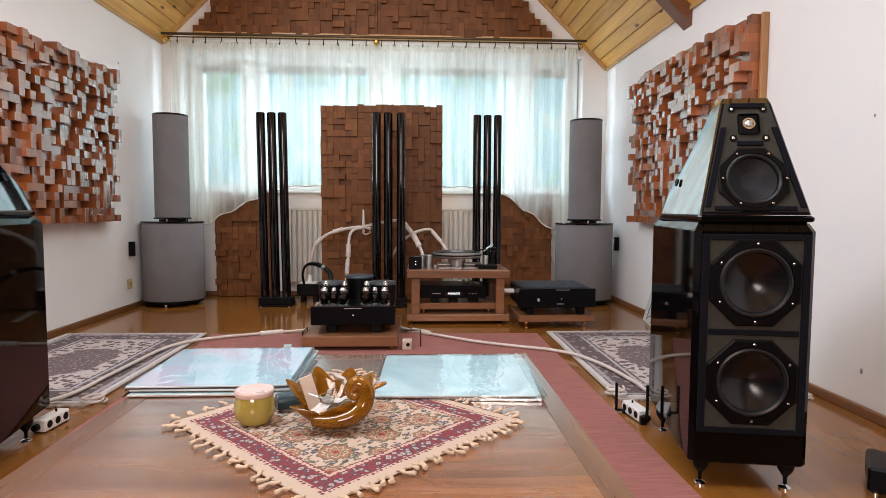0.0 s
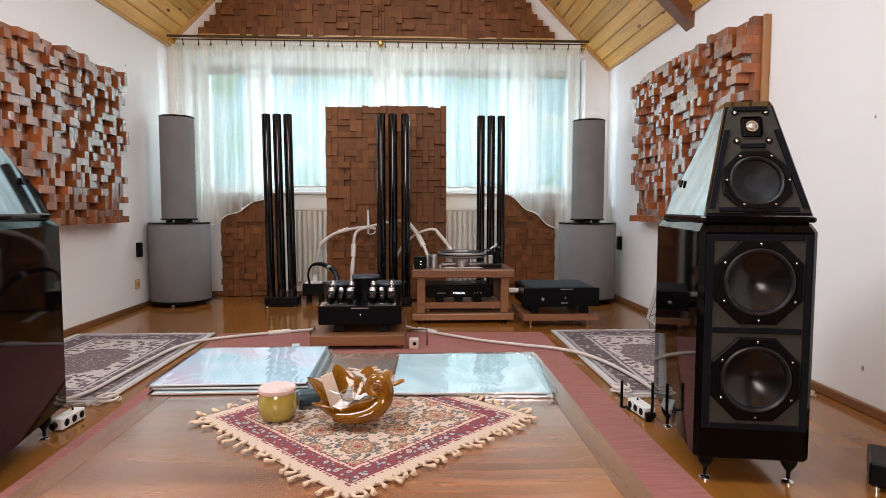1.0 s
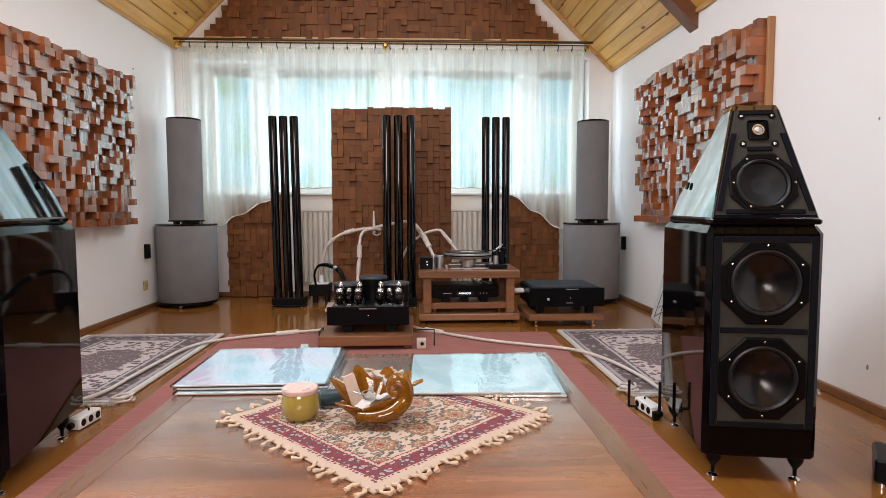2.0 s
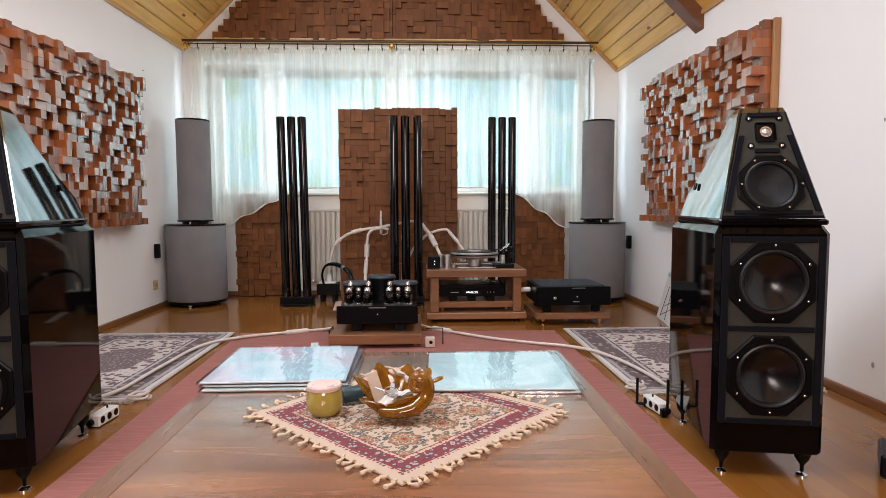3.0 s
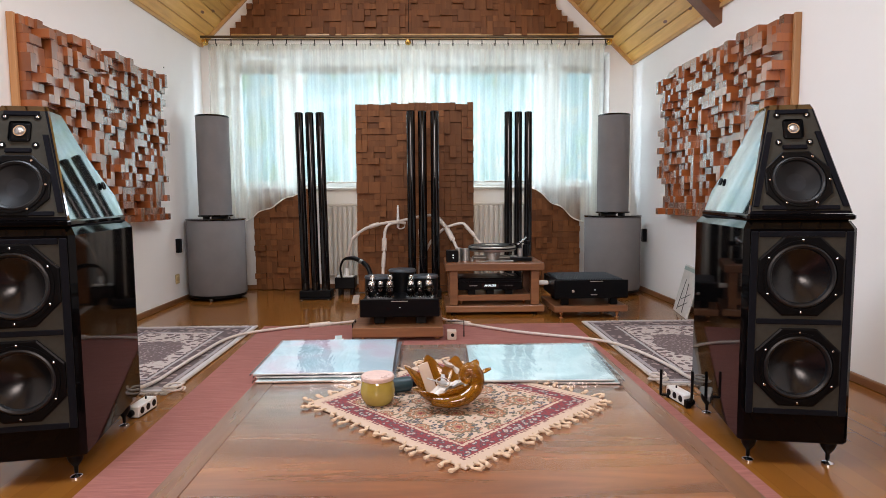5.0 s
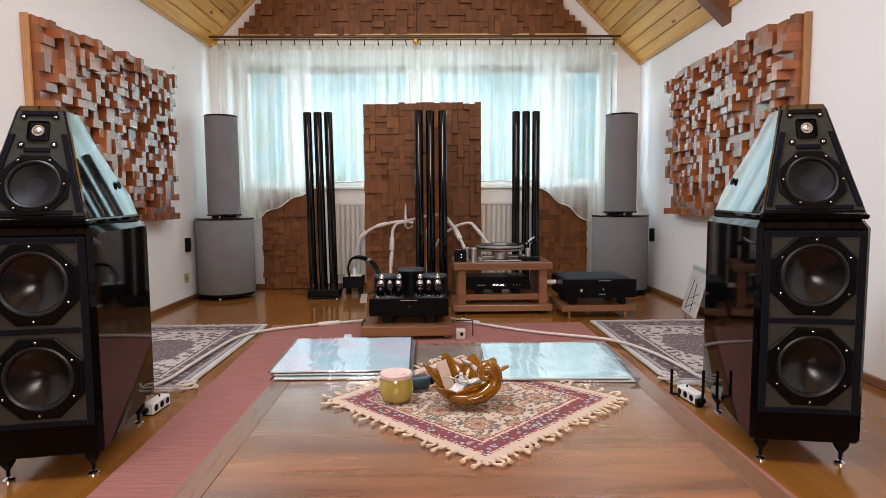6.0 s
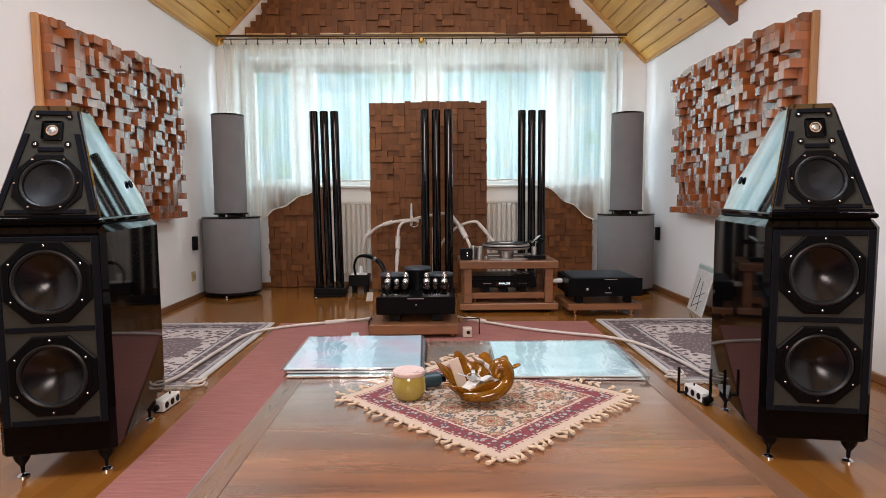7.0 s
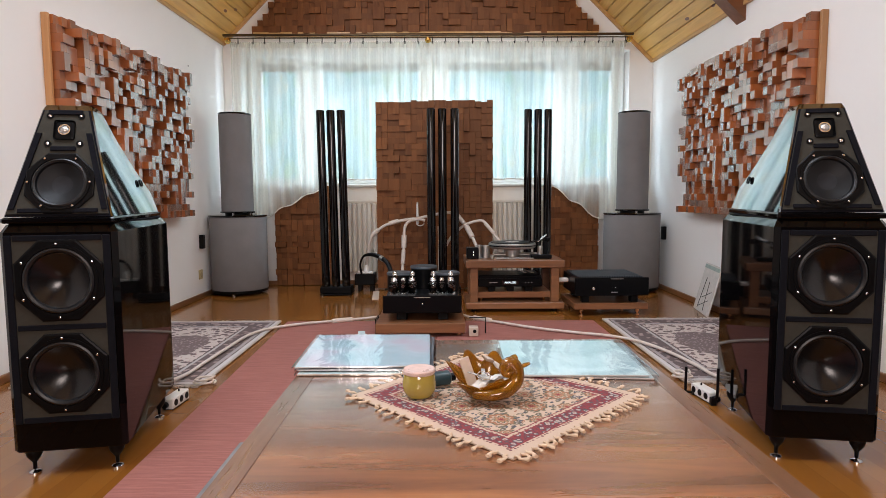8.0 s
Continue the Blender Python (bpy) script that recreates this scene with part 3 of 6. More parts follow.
def pine_ceiling(name, x0, z0, x1, z1, label):
    """Tongue and groove boards that run along the room, laid up the slope."""
    bm = bmesh.new()
    d = Vector((x1 - x0, 0, z1 - z0))
    length = d.length
    d.normalize()
    up = Vector((-d.z, 0, d.x)) if x1 > x0 else Vector((d.z, 0, -d.x))
    n = int(length / 0.098)
    w = length / n
    for k in range(n):
        a = Vector((x0, 0, z0)) + d * (k * w + 0.0025)
        b = Vector((x0, 0, z0)) + d * ((k + 1) * w - 0.0025)
        cut = random.uniform(1.0, 4.5)
        for ya, yb in ((YF, cut), (cut + 0.002, YB)):
            q = []
            for p, inset in ((a, 0.004), (a + d * 0.004, 0), (b - d * 0.004, 0), (b, 0.004)):
                q.append(p + up * inset)
            q += [b + up * 0.02, a + up * 0.02]
            va = [bm.verts.new(p + Vector((0, ya, 0))) for p in q]
            vb = [bm.verts.new(p + Vector((0, yb, 0))) for p in q]
            bm.faces.new(va)
            bm.faces.new(vb[::-1])
            for i in range(6):
                bm.faces.new((va[i], vb[i], vb[(i + 1) % 6], va[(i + 1) % 6]))
    # closed roof behind the boards
    q = [Vector((x0, 0, z0)) + up * 0.022 - d * 0.2, Vector((x1, 0, z1)) + up * 0.022 + d * 0.12]
    q += [q[1] + up * 0.1, q[0] + up * 0.1]
    va = [bm.verts.new(p + Vector((0, YF - 0.2, 0))) for p in q]
    vb = [bm.verts.new(p + Vector((0, YB + 0.34, 0))) for p in q]
    bm.faces.new(va)
    bm.faces.new(vb[::-1])
    for i in range(4):
        bm.faces.new((va[i], vb[i], vb[(i + 1) % 4], va[(i + 1) % 4]))
    return solid(name, bm, PINE_CEILING, label, "ceiling", kind="structure")


def pine_ceiling_material():
    m, nt, b = nodes_of("pine_ceiling_boards")
    geo = nt.nodes.new("ShaderNodeNewGeometry")
    comb = nt.nodes.new("ShaderNodeCombineXYZ")
    for k in range(3):
        nt.links.new(calc(nt, "MULTIPLY", geo.outputs["Random Per Island"], 31.0 + 7 * k), comb.inputs[k])
    add = nt.nodes.new("ShaderNodeVectorMath")
    nt.links.new(coords(nt, (14, 0.9, 14)), add.inputs[0])
    nt.links.new(comb.outputs[0], add.inputs[1])
    n = noise_tex(nt, add.outputs[0], 1.0, 6, 0.6, 0.8)
    col = ramp(nt, n, [(0.3, (0.50, 0.255, 0.050)), (0.5, (0.66, 0.375, 0.085)), (0.7, (0.75, 0.46, 0.135))])
    kn = voronoi(nt, coords(nt, (7, 2.6, 7)), 1.0)
    col = mix(nt, calc(nt, "LESS_THAN", kn.outputs["Distance"], 0.085), col, (0.16, 0.055, 0.018))
    tone = nt.nodes.new("ShaderNodeHueSaturation")
    nt.links.new(calc(nt, "MULTIPLY_ADD", geo.outputs["Random Per Island"], 0.35, 0.82), tone.inputs["Value"])
    nt.links.new(col, tone.inputs["Color"])
    nt.links.new(tone.outputs[0], b.inputs["Base Color"])
    b.inputs["Roughness"].default_value = 0.38
    bump(nt, b, n, 0.08, 0.001)
    return m


PINE_CEILING = pine_ceiling_material()
pine_ceiling("ceiling_west", XL, ZL, RX, RZ, "knotty pine tongue-and-groove sloping ceiling")
pine_ceiling("ceiling_east", XR, ZR, RX, RZ, "knotty pine tongue-and-groove sloping ceiling")


def sloped_bar(x0, z0, x1, z1, ya, yb, depth, lift=0.0):
    d = Vector((x1 - x0, 0, z1 - z0)).normalized()
    down = Vector((d.z, 0, -d.x)) if x1 > x0 else Vector((-d.z, 0, d.x))
    a, b = Vector((x0, 0, z0)) + down * lift, Vector((x1, 0, z1)) + down * lift
    q = [a, b, b + down * depth, a + down * depth]
    bm = bmesh.new()
    va = [bm.verts.new(p + Vector((0, ya, 0))) for p in q]
    vb = [bm.verts.new(p + Vector((0, yb, 0))) for p in q]
    bm.faces.new(va)
    bm.faces.new(vb[::-1])
    for i in range(4):
        bm.faces.new((va[i], vb[i], vb[(i + 1) % 4], va[(i + 1) % 4]))
    return bm


for nm, (xa, za) in (("trim_gable_west", (XL, ZL)), ("trim_gable_east", (XR, ZR))):
    solid(nm, sloped_bar(xa, za, RX, RZ, YB - 0.022, YB - 0.002, 0.028), PINE, "thin pine trim along the gable", "trim", kind="structure")
# eave battens
solid("trim_eave_west", box((XL + 0.002, YF, ZL - 0.022), (XL + 0.02, YB - 0.024, ZL + 0.004)), PINE, "thin pine trim along the eave", "trim", kind="structure")
solid("trim_eave_east", box((XR - 0.02, YF, ZR - 0.022), (XR - 0.002, YB - 0.024, ZR + 0.004)), PINE, "thin pine trim along the eave", "trim", kind="structure")

# assumed unseen roof windows over the listening end, white frames under the slope
for k, (x, y, tilt) in enumerate(((-1.28, 3.45, -45), (0.72, 3.45, 45), (-1.28, 1.15, -45), (0.72, 1.15, 45))):
    w = thing("window_%d" % (5 + k), "unseen white frame for an assumed roof window in the pine slope", "window", pose(x, y, 2.90, 0, tilt, 0), kind="structure")
    fr = bmesh.new()
    for lo, hi in (((-0.50, -0.62, -0.03), (-0.42, 0.62, 0.03)), ((0.42, -0.62, -0.03), (0.50, 0.62, 0.03)), ((-0.42, -0.62, -0.03), (0.42, -0.56, 0.03)), ((-0.42, 0.56, -0.03), (0.42, 0.62, 0.03))):
        box(lo, hi, 0.004, fr)
    part("window_frame", fr, WINDOWFRAME, w)

# exposed tie beam end under the slope
solid("ceiling_beam", sloped_bar(XR + 0.10, ZR - 0.0957, RX + 0.1, RZ - 0.098, 3.735, 3.85, 0.080, 0.002), BEAM, "dark stained rafter under the pine ceiling", "beam", kind="structure")

for nm, x0, x1 in (("baseboard_west", XL, XL + 0.018), ("baseboard_east", XR - 0.018, XR)):
    solid(nm, box((x0, YF, 0), (x1, YB, 0.038), 0.004), SKIRT, "brown oak baseboard", "baseboard", kind="structure")
solid("baseboard_north", box((XL + 0.02, YB - 0.018, 0), (XR - 0.02, YB, 0.038), 0.004), SKIRT, "brown oak baseboard", "baseboard", kind="structure")


# ---- window behind the curtain ----
def window(name, x0, x1, z0, z1, y, label, fl, fr_):
    w = thing(name, label, "window", kind="structure")
    f = 0.055
    fr = bmesh.new()
    for lo, hi in (((x0, y, z0), (x1, y + 0.07, z0 + f)), ((x0, y, z1 - f), (x1, y + 0.07, z1)),
                   ((x0, y, z0 + f), (x0 + fl, y + 0.07, z1 - f)), ((x1 - fr_, y, z0 + f), (x1, y + 0.07, z1 - f))):
        box(lo, hi, 0.005, fr)
    part("window_frame", fr, WINDOWFRAME, w)
    pane = part("pane", box((x0 + fl, y + 0.03, z0 + f), (x1 - fr_, y + 0.036, z1 - f)), PANE, w)
    pane.visible_shadow = False
    part("roller_blind", box((x0 + fl, y + 0.008, z1 - f - 0.072), (x1 - fr_, y + 0.022, z1 - f + 0.002), 0.003), BLINDBOX, w, "rolled taupe blind under the frame")
    return w


for k, (x0, x1, p0, p1) in enumerate(((-1.92, -1.37, -1.80, -1.485), (-1.366, -0.23, -1.253, -0.362), (-0.224, 0.99, -0.089, 0.877), (0.996, 1.51, 1.109, 1.394))):
    window("window_%d" % (k + 1), x0, x1, WZ0 + 0.03, WZ1 - 0.025, YB + 0.14, "white framed window behind the sheer curtain", p0 - x0, x1 - p1)
solid("window_sill", box((WX0 + 0.003, YB - 0.03, WZ0 + 0.002), (WX1 - 0.003, YB + 0.30, WZ0 + 0.028), 0.006), WINDOWFRAME, "white window sill", "sill", kind="structure")
# flat sheet that gives off its own light in place of the daylit garden
solid("backdrop", box((-30, 26, -8), (30, 26.1, 9)), GARDEN, "self-glowing backdrop painted as bright hazy garden trees far outside", "backdrop", kind="structure")

# low roof outside the window
shed = thing("shed", "pale low garden roof outside the window", "shed", pose(0, 0, 0))
part("roof", prism([(-1.6, 0.78), (1.6, 0.78), (1.6, 0.84), (0.0, 1.16), (-1.6, 0.84)][::-1], 8.4, 11.0), ROOFOUT, shed)
part("wall", box((-1.5, 8.6, -3), (1.5, 10.8, 0.775)), WINDOWFRAME, shed)

# ---- curtain and rod ----
RY = 5.20
rod_thing = thing("curtain_rod", "dark bronze curtain rod with brass finials on the gable wall", "curtain rod")
part("pole", rod(0.011, -2.03, 1.50, 16, 0.002, Matrix.Translation((0, RY, 2.185)) @ pose(0, 0, 0, 0, 90, 0)), ROD, rod_thing, "", True)
part("pole", rod(0.005, -2.0, 1.48, 10, 0, Matrix.Translation((0, RY + 0.03, 2.168)) @ pose(0, 0, 0, 0, 90, 0)), ROD, rod_thing, "", True)
for x in (-1.985, 1.46, -0.27):
    part("finial", lathe([(0, -0.03), (0.018, -0.026), (0.026, -0.008), (0.02, 0.012), (0.012, 0.018), (0.012, 0.05), (0, 0.05)], 16, Matrix.Translation((x, RY - 0.02, 2.135)) @ FRONT), GOLD, rod_thing, "shiny brass finial", True)
    part("bracket", box((x - 0.008, RY, 2.13), (x + 0.008, YB - 0.001, 2.145), 0.002), ROD, rod_thing)
ring_mesh = finish("curtain_clip", join(lathe([(0.0, -0.028), (0.008, -0.026), (0.009, -0.008), (0.004, -0.004), (0.0035, 0.03), (0, 0.03)], 8), bmesh.new()), BLACK, True)
for k in range(29):
    x = -1.90 + k * (3.33 / 28) + random.uniform(-0.012, 0.012)
    ob = new("curtain_clip", ring_mesh)
    ob.parent = rod_thing
    ob.location = (x, RY - 0.004, 2.135)


def curtain_bottom(x):
    """Height of the scalloped hem along the window."""
    if x < -1.62:
        return 0.52 + (x + 1.98) * 0.40
    if x < -1.18:
        return 0.67 + (x + 1.62) * 0.52
    if x < -0.95:
        return 0.90 + (x + 1.18) * 0.22
    if x < 0.72:
        return 0.95
    if x < 1.27:
        return 0.95 - (x - 0.72) * 0.70
    return 0.565


def sheer_curtain():
    bm = bmesh.new()
    nx, nz = 620, 26
    x0, x1 = -1.965, 1.43
    cols = []
    for i in range(nx + 1):
        x = x0 + (x1 - x0) * i / nx
        zb = curtain_bottom(x) + (0.003 if -0.98 < x < 0.74 else 0.012) * math.sin(x * 31)
        col = []
        for j in range(nz + 1):
            s = j / nz
            z = 2.125 + (zb - 2.125) * s
            ph = x * 62 + 1.5 * noise.noise((x * 4.0, 0.2, 3.1))
            amp = 0.013 + 0.022 * min(1, s * 1.6)
            big = noise.noise((x * 3.2, z * 0.25, 7.0)) * 0.035 * s
            fold = amp * math.sin(ph + 1.2 * noise.noise((x * 2.0, z * 0.8, 0))) * (0.4 + 0.9 * abs(noise.noise((x * 2.3, 0.4, 1.7))))
            pinch = 0.006 * math.sin(x * 230) * max(0, 1 - s * 12)
            col.append(bm.verts.new((x + 0.004 * math.sin(ph * 0.7), RY + 0.005 + fold + big + pinch, z)))
        cols.append(col)
    for a, b in zip(cols, cols[1:]):
        for j in range(nz):
            bm.faces.new((a[j], b[j], b[j + 1], a[j + 1]))
    return bm


cur = thing("curtain", "sheer off-white curtain with a scalloped hem before the window", "curtain")
part("drape", sheer_curtain(), CURTAIN, cur, "", True)
hem = [( -1.965 + 3.395 * k / 120, ) for k in range(121)]
part("hem", tube([(x, RY - 0.004 + 0.012 * math.sin(x * 40), curtain_bottom(x) + (0.003 if -0.98 < x < 0.74 else 0.012) * math.sin(x * 31)) for (x,) in hem], 0.006, 6, 2), HEM, cur, "thicker stitched hem", True)
head = bmesh.new()
for i in range(170):
    x = -1.96 + i * 3.385 / 169
    box((x - 0.005, RY - 0.014, 2.075), (x + 0.005, RY - 0.006, 2.125), 0.002, head)
part("pleat_tape", head, CURTAIN, cur, "gathered heading tape")

# ---- radiator under the sill ----
rad = thing("radiator", "cream ribbed panel radiator under the window", "radiator")
for k in range(40):
    x = -1.05 + k * 0.045
    part("rib", box((x, YB - 0.075, 0.12), (x + 0.036, YB - 0.045, 0.745), 0.008), RADIATOR, rad)
part("top_grille", box((-1.05, YB - 0.072, 0.746), (0.75, YB - 0.012, 0.765), 0.003), RADIATOR, rad)
part("back_panel", box((-1.05, YB - 0.045, 0.12), (0.75, YB - 0.012, 0.745)), RADIATOR, rad)
for x in (-0.95, 0.65):
    part("foot", box((x, YB - 0.06, 0.0), (x + 0.03, YB - 0.02, 0.12)), RADIATOR, rad)


# ---- loudspeakers ----
def frustum(lo, hi, open_front=()):
    """A solid from rings of (half width, front y, back y, z), with cut corners."""
    bm = bmesh.new()
    rings = []
    for hw, y0, y1, z, c in lo:
        hb = hw - hi * (y1 - y0)
        q = [(-hw + c, y0), (hw - c, y0), (hw, y0 + c), (hb, y1 - c), (hb - c, y1), (-hb + c, y1), (-hb, y1 - c), (-hw, y0 + c)]
        rings.append([bm.verts.new((x, y, z)) for x, y in q])
    bm.faces.new(rings[0][::-1])
    bm.faces.new(rings[-1])
    for a, b in zip(rings, rings[1:]):
        for k in range(8):
            if k == 0 and rings.index(a) in open_front:
                continue
            bm.faces.new((a[k], a[(k + 1) % 8], b[(k + 1) % 8], b[k]))
    return bm


def holed(bm, poly, c, r, lift, sides=None):
    """A convex outline in x, z with a round hole; lift takes (x, z) to a place. With sides, closes outline and hole back to it."""
    n = len(poly)
    angles = sorted([2 * math.pi * k / 48 for k in range(48)] + [math.atan2(z - c[1], x - c[0]) % (2 * math.pi) for x, z in poly])
    inner, outer = [], []
    for a in angles:
        d = Vector((math.cos(a), math.sin(a)))
        far = None
        for k in range(n):
            p, q = Vector(poly[k]) - Vector(c), Vector(poly[(k + 1) % n]) - Vector(c)
            e = q - p
            den = d.x * e.y - d.y * e.x
            if abs(den) < 1e-12:
                continue
            t = (p.x * e.y - p.y * e.x) / den
            u = (p.x * d.y - p.y * d.x) / den
            if t > 0 and -1e-6 <= u <= 1 + 1e-6 and (far is None or t < far):
                far = t
        inner.append((c[0] + r * d.x, c[1] + r * d.y))
        outer.append((c[0] + far * d.x, c[1] + far * d.y))
    vi = [bm.verts.new(lift(*p)) for p in inner]
    vo = [bm.verts.new(lift(*p)) for p in outer]
    loops = [(vi, vo)]
    if sides is not None:
        bi = [bm.verts.new(sides(*p)) for p in inner]
        bo = [bm.verts.new(sides(*p)) for p in outer]
        loops += [(vo, bo), (bi, vi)]
    m = len(angles)
    for a, b in loops:
        for k in range(m):
            j = (k + 1) % m
            if (a[k].co - a[j].co).length > 1e-7 or (b[k].co - b[j].co).length > 1e-7:
                bm.faces.new((a[k], a[j], b[j], b[k]))
    return bm


def driver(parent, name, m, r, cone_mat, label, depth, cap, first=math.pi / 2):
    """A cone driver on an eight-sided basket, facing the room; m puts its centre on the baffle."""
    d = part(name, lathe([(r * 1.20, -0.004), (r * 1.20, 0.006), (r * 1.15, 0.008), (r * 0.98, 0.008), (r * 0.98, -0.004)], 8, m @ FRONT, math.pi / 8), BASKET, parent, label)
    part("rim", lathe([(r * 0.99, 0.0), (r * 0.99, 0.011), (r * 0.91, 0.011), (r * 0.90, 0.004)], 48, m @ FRONT), BASKET, d, "", True)
    part("surround", lathe([(r * 0.91, 0.004), (r * 0.89, 0.010), (r * 0.84, 0.012), (r * 0.78, 0.009), (r * 0.75, 0.002)], 48, m @ FRONT), RUBBER, d, "rubber surround", True)
    prof = [(r * 0.755, 0.002)]
    for k in range(1, 11):
        q = 0.755 * (1 - k / 10)
        if q < cap:
            break
        prof.append((r * q, 0.002 - depth * (1 - (q / 0.755) ** 1.7)))
    floor_z = 0.002 - depth * (1 - (cap / 0.755) ** 1.7)
    prof.append((r * cap, floor_z))
    part("cone", lathe(prof, 48, m @ FRONT), cone_mat, d, "", True)
    part("dust_cap", lathe([(r * cap, floor_z), (r * cap * 0.66, floor_z - 0.55 * (depth + floor_z - 0.002)), (r * cap * 0.33, floor_z - 0.88 * (depth + floor_z - 0.002)), (0, 0.002 - depth)], 32, m @ FRONT), DUSTCAP if cone_mat is MIDCONE else cone_mat, d, "", True)
    for k in range(6):
        a = first + k * math.pi / 3
        part("screw", lathe([(0.0034, 0.008), (0.0034, 0.0115), (0.002, 0.0130), (0, 0.0130)], 8, m @ Matrix.Translation((r * 1.0 * math.cos(a), -0.004, r * 1.0 * math.sin(a))) @ FRONT), CHROME, d, "", True)
    return d


def loudspeaker():
    s = thing("loudspeaker", "tall glossy black two-box floor loudspeaker on spikes", "loudspeaker", group="stereo loudspeakers")
    W, D, Z0, Z1 = 0.1525, 0.585, 0.075, 0.730
    cab = frustum([(W - 0.003, 0.003, D - 0.003, Z0, 0.012), (W, 0, D, Z0 + 0.004, 0.014), (W, 0, D, Z1 - 0.022, 0.014), (W - 0.012, 0.012, D - 0.03, Z1, 0.014)], 0.02, (1,))
    half = W - 0.014
    for z0, z1, zc in ((0.438, Z1 - 0.022, 0.572), (Z0 + 0.004, 0.438, 0.304)):
        holed(cab, [(-half, z0), (half, z0), (half, z1), (-half, z1)], (0, zc), 0.094, lambda x, z: (x, 0, z))
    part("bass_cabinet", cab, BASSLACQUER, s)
    # raised grey baffle with foam strips
    for z0, z1, zc in ((0.4385, 0.699, 0.572), (0.163, 0.4375, 0.304)):
        part("baffle", holed(bmesh.new(), [(-0.136, z0), (0.136, z0), (0.136, z1), (-0.136, z1)], (0, zc), 0.096, lambda x, z: (x, -0.003, z), lambda x, z: (x, 0.004, z)), FELT, s, "matt grey felt baffle")
    for lo, hi in (((-0.137, -0.007, 0.161), (-0.117, -0.002, 0.701)), ((0.117, -0.007, 0.161), (0.137, -0.002, 0.701)),
                   ((-0.115, -0.006, 0.684), (0.115, -0.002, 0.701)), ((-0.115, -0.006, 0.161), (0.115, -0.002, 0.178)), ((-0.115, -0.006, 0.430), (0.115, -0.002, 0.446))):
        part("foam_strip", box(lo, hi, 0.002), STRIP, s, "dark foam strip")
    for z in (0.572, 0.304):
        driver(s, "woofer", Matrix.Translation((0, -0.002, z)), 0.1043, CONE, "black bass driver with steel screws", 0.034, 0.30)
    # upper cabinet, a leaning pyramid
    zb, zt = 0.7335, 1.076
    part("plinth_gap", box((-0.138, 0.03, Z1 - 0.001), (0.138, D - 0.08, zb + 0.002), 0.002), STRIP, s)
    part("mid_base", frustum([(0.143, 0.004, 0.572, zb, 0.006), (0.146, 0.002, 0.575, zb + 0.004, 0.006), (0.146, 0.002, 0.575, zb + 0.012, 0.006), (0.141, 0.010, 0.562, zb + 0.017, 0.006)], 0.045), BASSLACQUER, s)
    rings = []
    for u, y1 in ((0.0, 0.562), (0.07, 0.530), (0.15, 0.400), (0.23, 0.292), (0.31, 0.212)):
        rings.append((0.141 - 0.237 * u, 0.012 + 0.325 * u, y1, zb + 0.018 + u, 0.004))
    rings.append((0.060, 0.118, 0.198, zt, 0.004))
    cab = frustum(rings, 0.045, (0, 1, 2, 3))
    e0, e1 = 0.137, 0.141 - 0.237 * 0.31 - 0.004
    zf = zb + 0.018
    part("mid_cabinet", cab, LACQUER, s)
    part("front_frame", holed(bmesh.new(), [(-e0, 0), (e0, 0), (e1, 0.31), (-e1, 0.31)], (0, 0.0965), 0.068, lambda x, u: (x, 0.012 + 0.325 * u, zf + u), lambda x, u: (x, 0.020 + 0.325 * u, zf + u)), STRIP, s, "matt black front frame")
    lean = math.degrees(math.atan(0.325))
    face = Matrix.Translation((0, 0.012, zb + 0.018)) @ pose(0, 0, 0, -lean)
    L = 0.334

    def hw(u):
        return 0.134 - (0.134 - 0.055) * u / L

    trapezium = [(-hw(0.008), 0.008), (hw(0.008), 0.008), (hw(L - 0.01), L - 0.01), (-hw(L - 0.01), L - 0.01)]
    part("mid_baffle", moved(holed(bmesh.new(), trapezium, (0, 0.098), 0.069, lambda x, z: (x, -0.003, z), lambda x, z: (x, 0.004, z)), face), FELT, s, "matt grey felt baffle")
    for sgn in (-1, 1):
        part("foam_strip", moved(prism([(sgn * (hw(0.02) - 0.016), 0.02), (sgn * (hw(0.02) - 0.001), 0.02), (sgn * (hw(0.25) - 0.001), 0.25), (sgn * (hw(0.25) - 0.016), 0.25)][::sgn], -0.009, -0.003), face), STRIP, s, "dark foam strip")
    for x0, x1, u0, u1 in ((-0.104, 0.104, 0.010, 0.023), (-0.046, 0.046, L - 0.026, L - 0.011), (-0.034, 0.034, 0.196, 0.210)):
        part("foam_strip", moved(box((x0, -0.009, u0), (x1, -0.003, u1), 0.002), face), STRIP, s, "dark foam strip")
    driver(s, "midrange", face @ Matrix.Translation((0, -0.002, 0.098)), 0.081, MIDCONE, "dark paper-cone midrange driver", 0.018, 0.34, 0.0)
    tw = part("tweeter", moved(box((-0.028, -0.006, 0.230), (0.028, -0.002, 0.290), 0.008, None, 2), face), BASKET, s, "square tweeter plate with a silver dome")
    part("ring", lathe([(0.0165, 0.0), (0.0165, 0.004), (0.013, 0.004), (0.0125, 0.0)], 32, face @ Matrix.Translation((0, -0.0055, 0.261)) @ FRONT), CHROME, tw, "", True)
    part("dome", lathe([(0.0128, 0.0), (0.011, 0.004), (0.006, 0.007), (0, 0.008)], 24, face @ Matrix.Translation((0, -0.0055, 0.261)) @ FRONT), STEEL, tw, "", True)
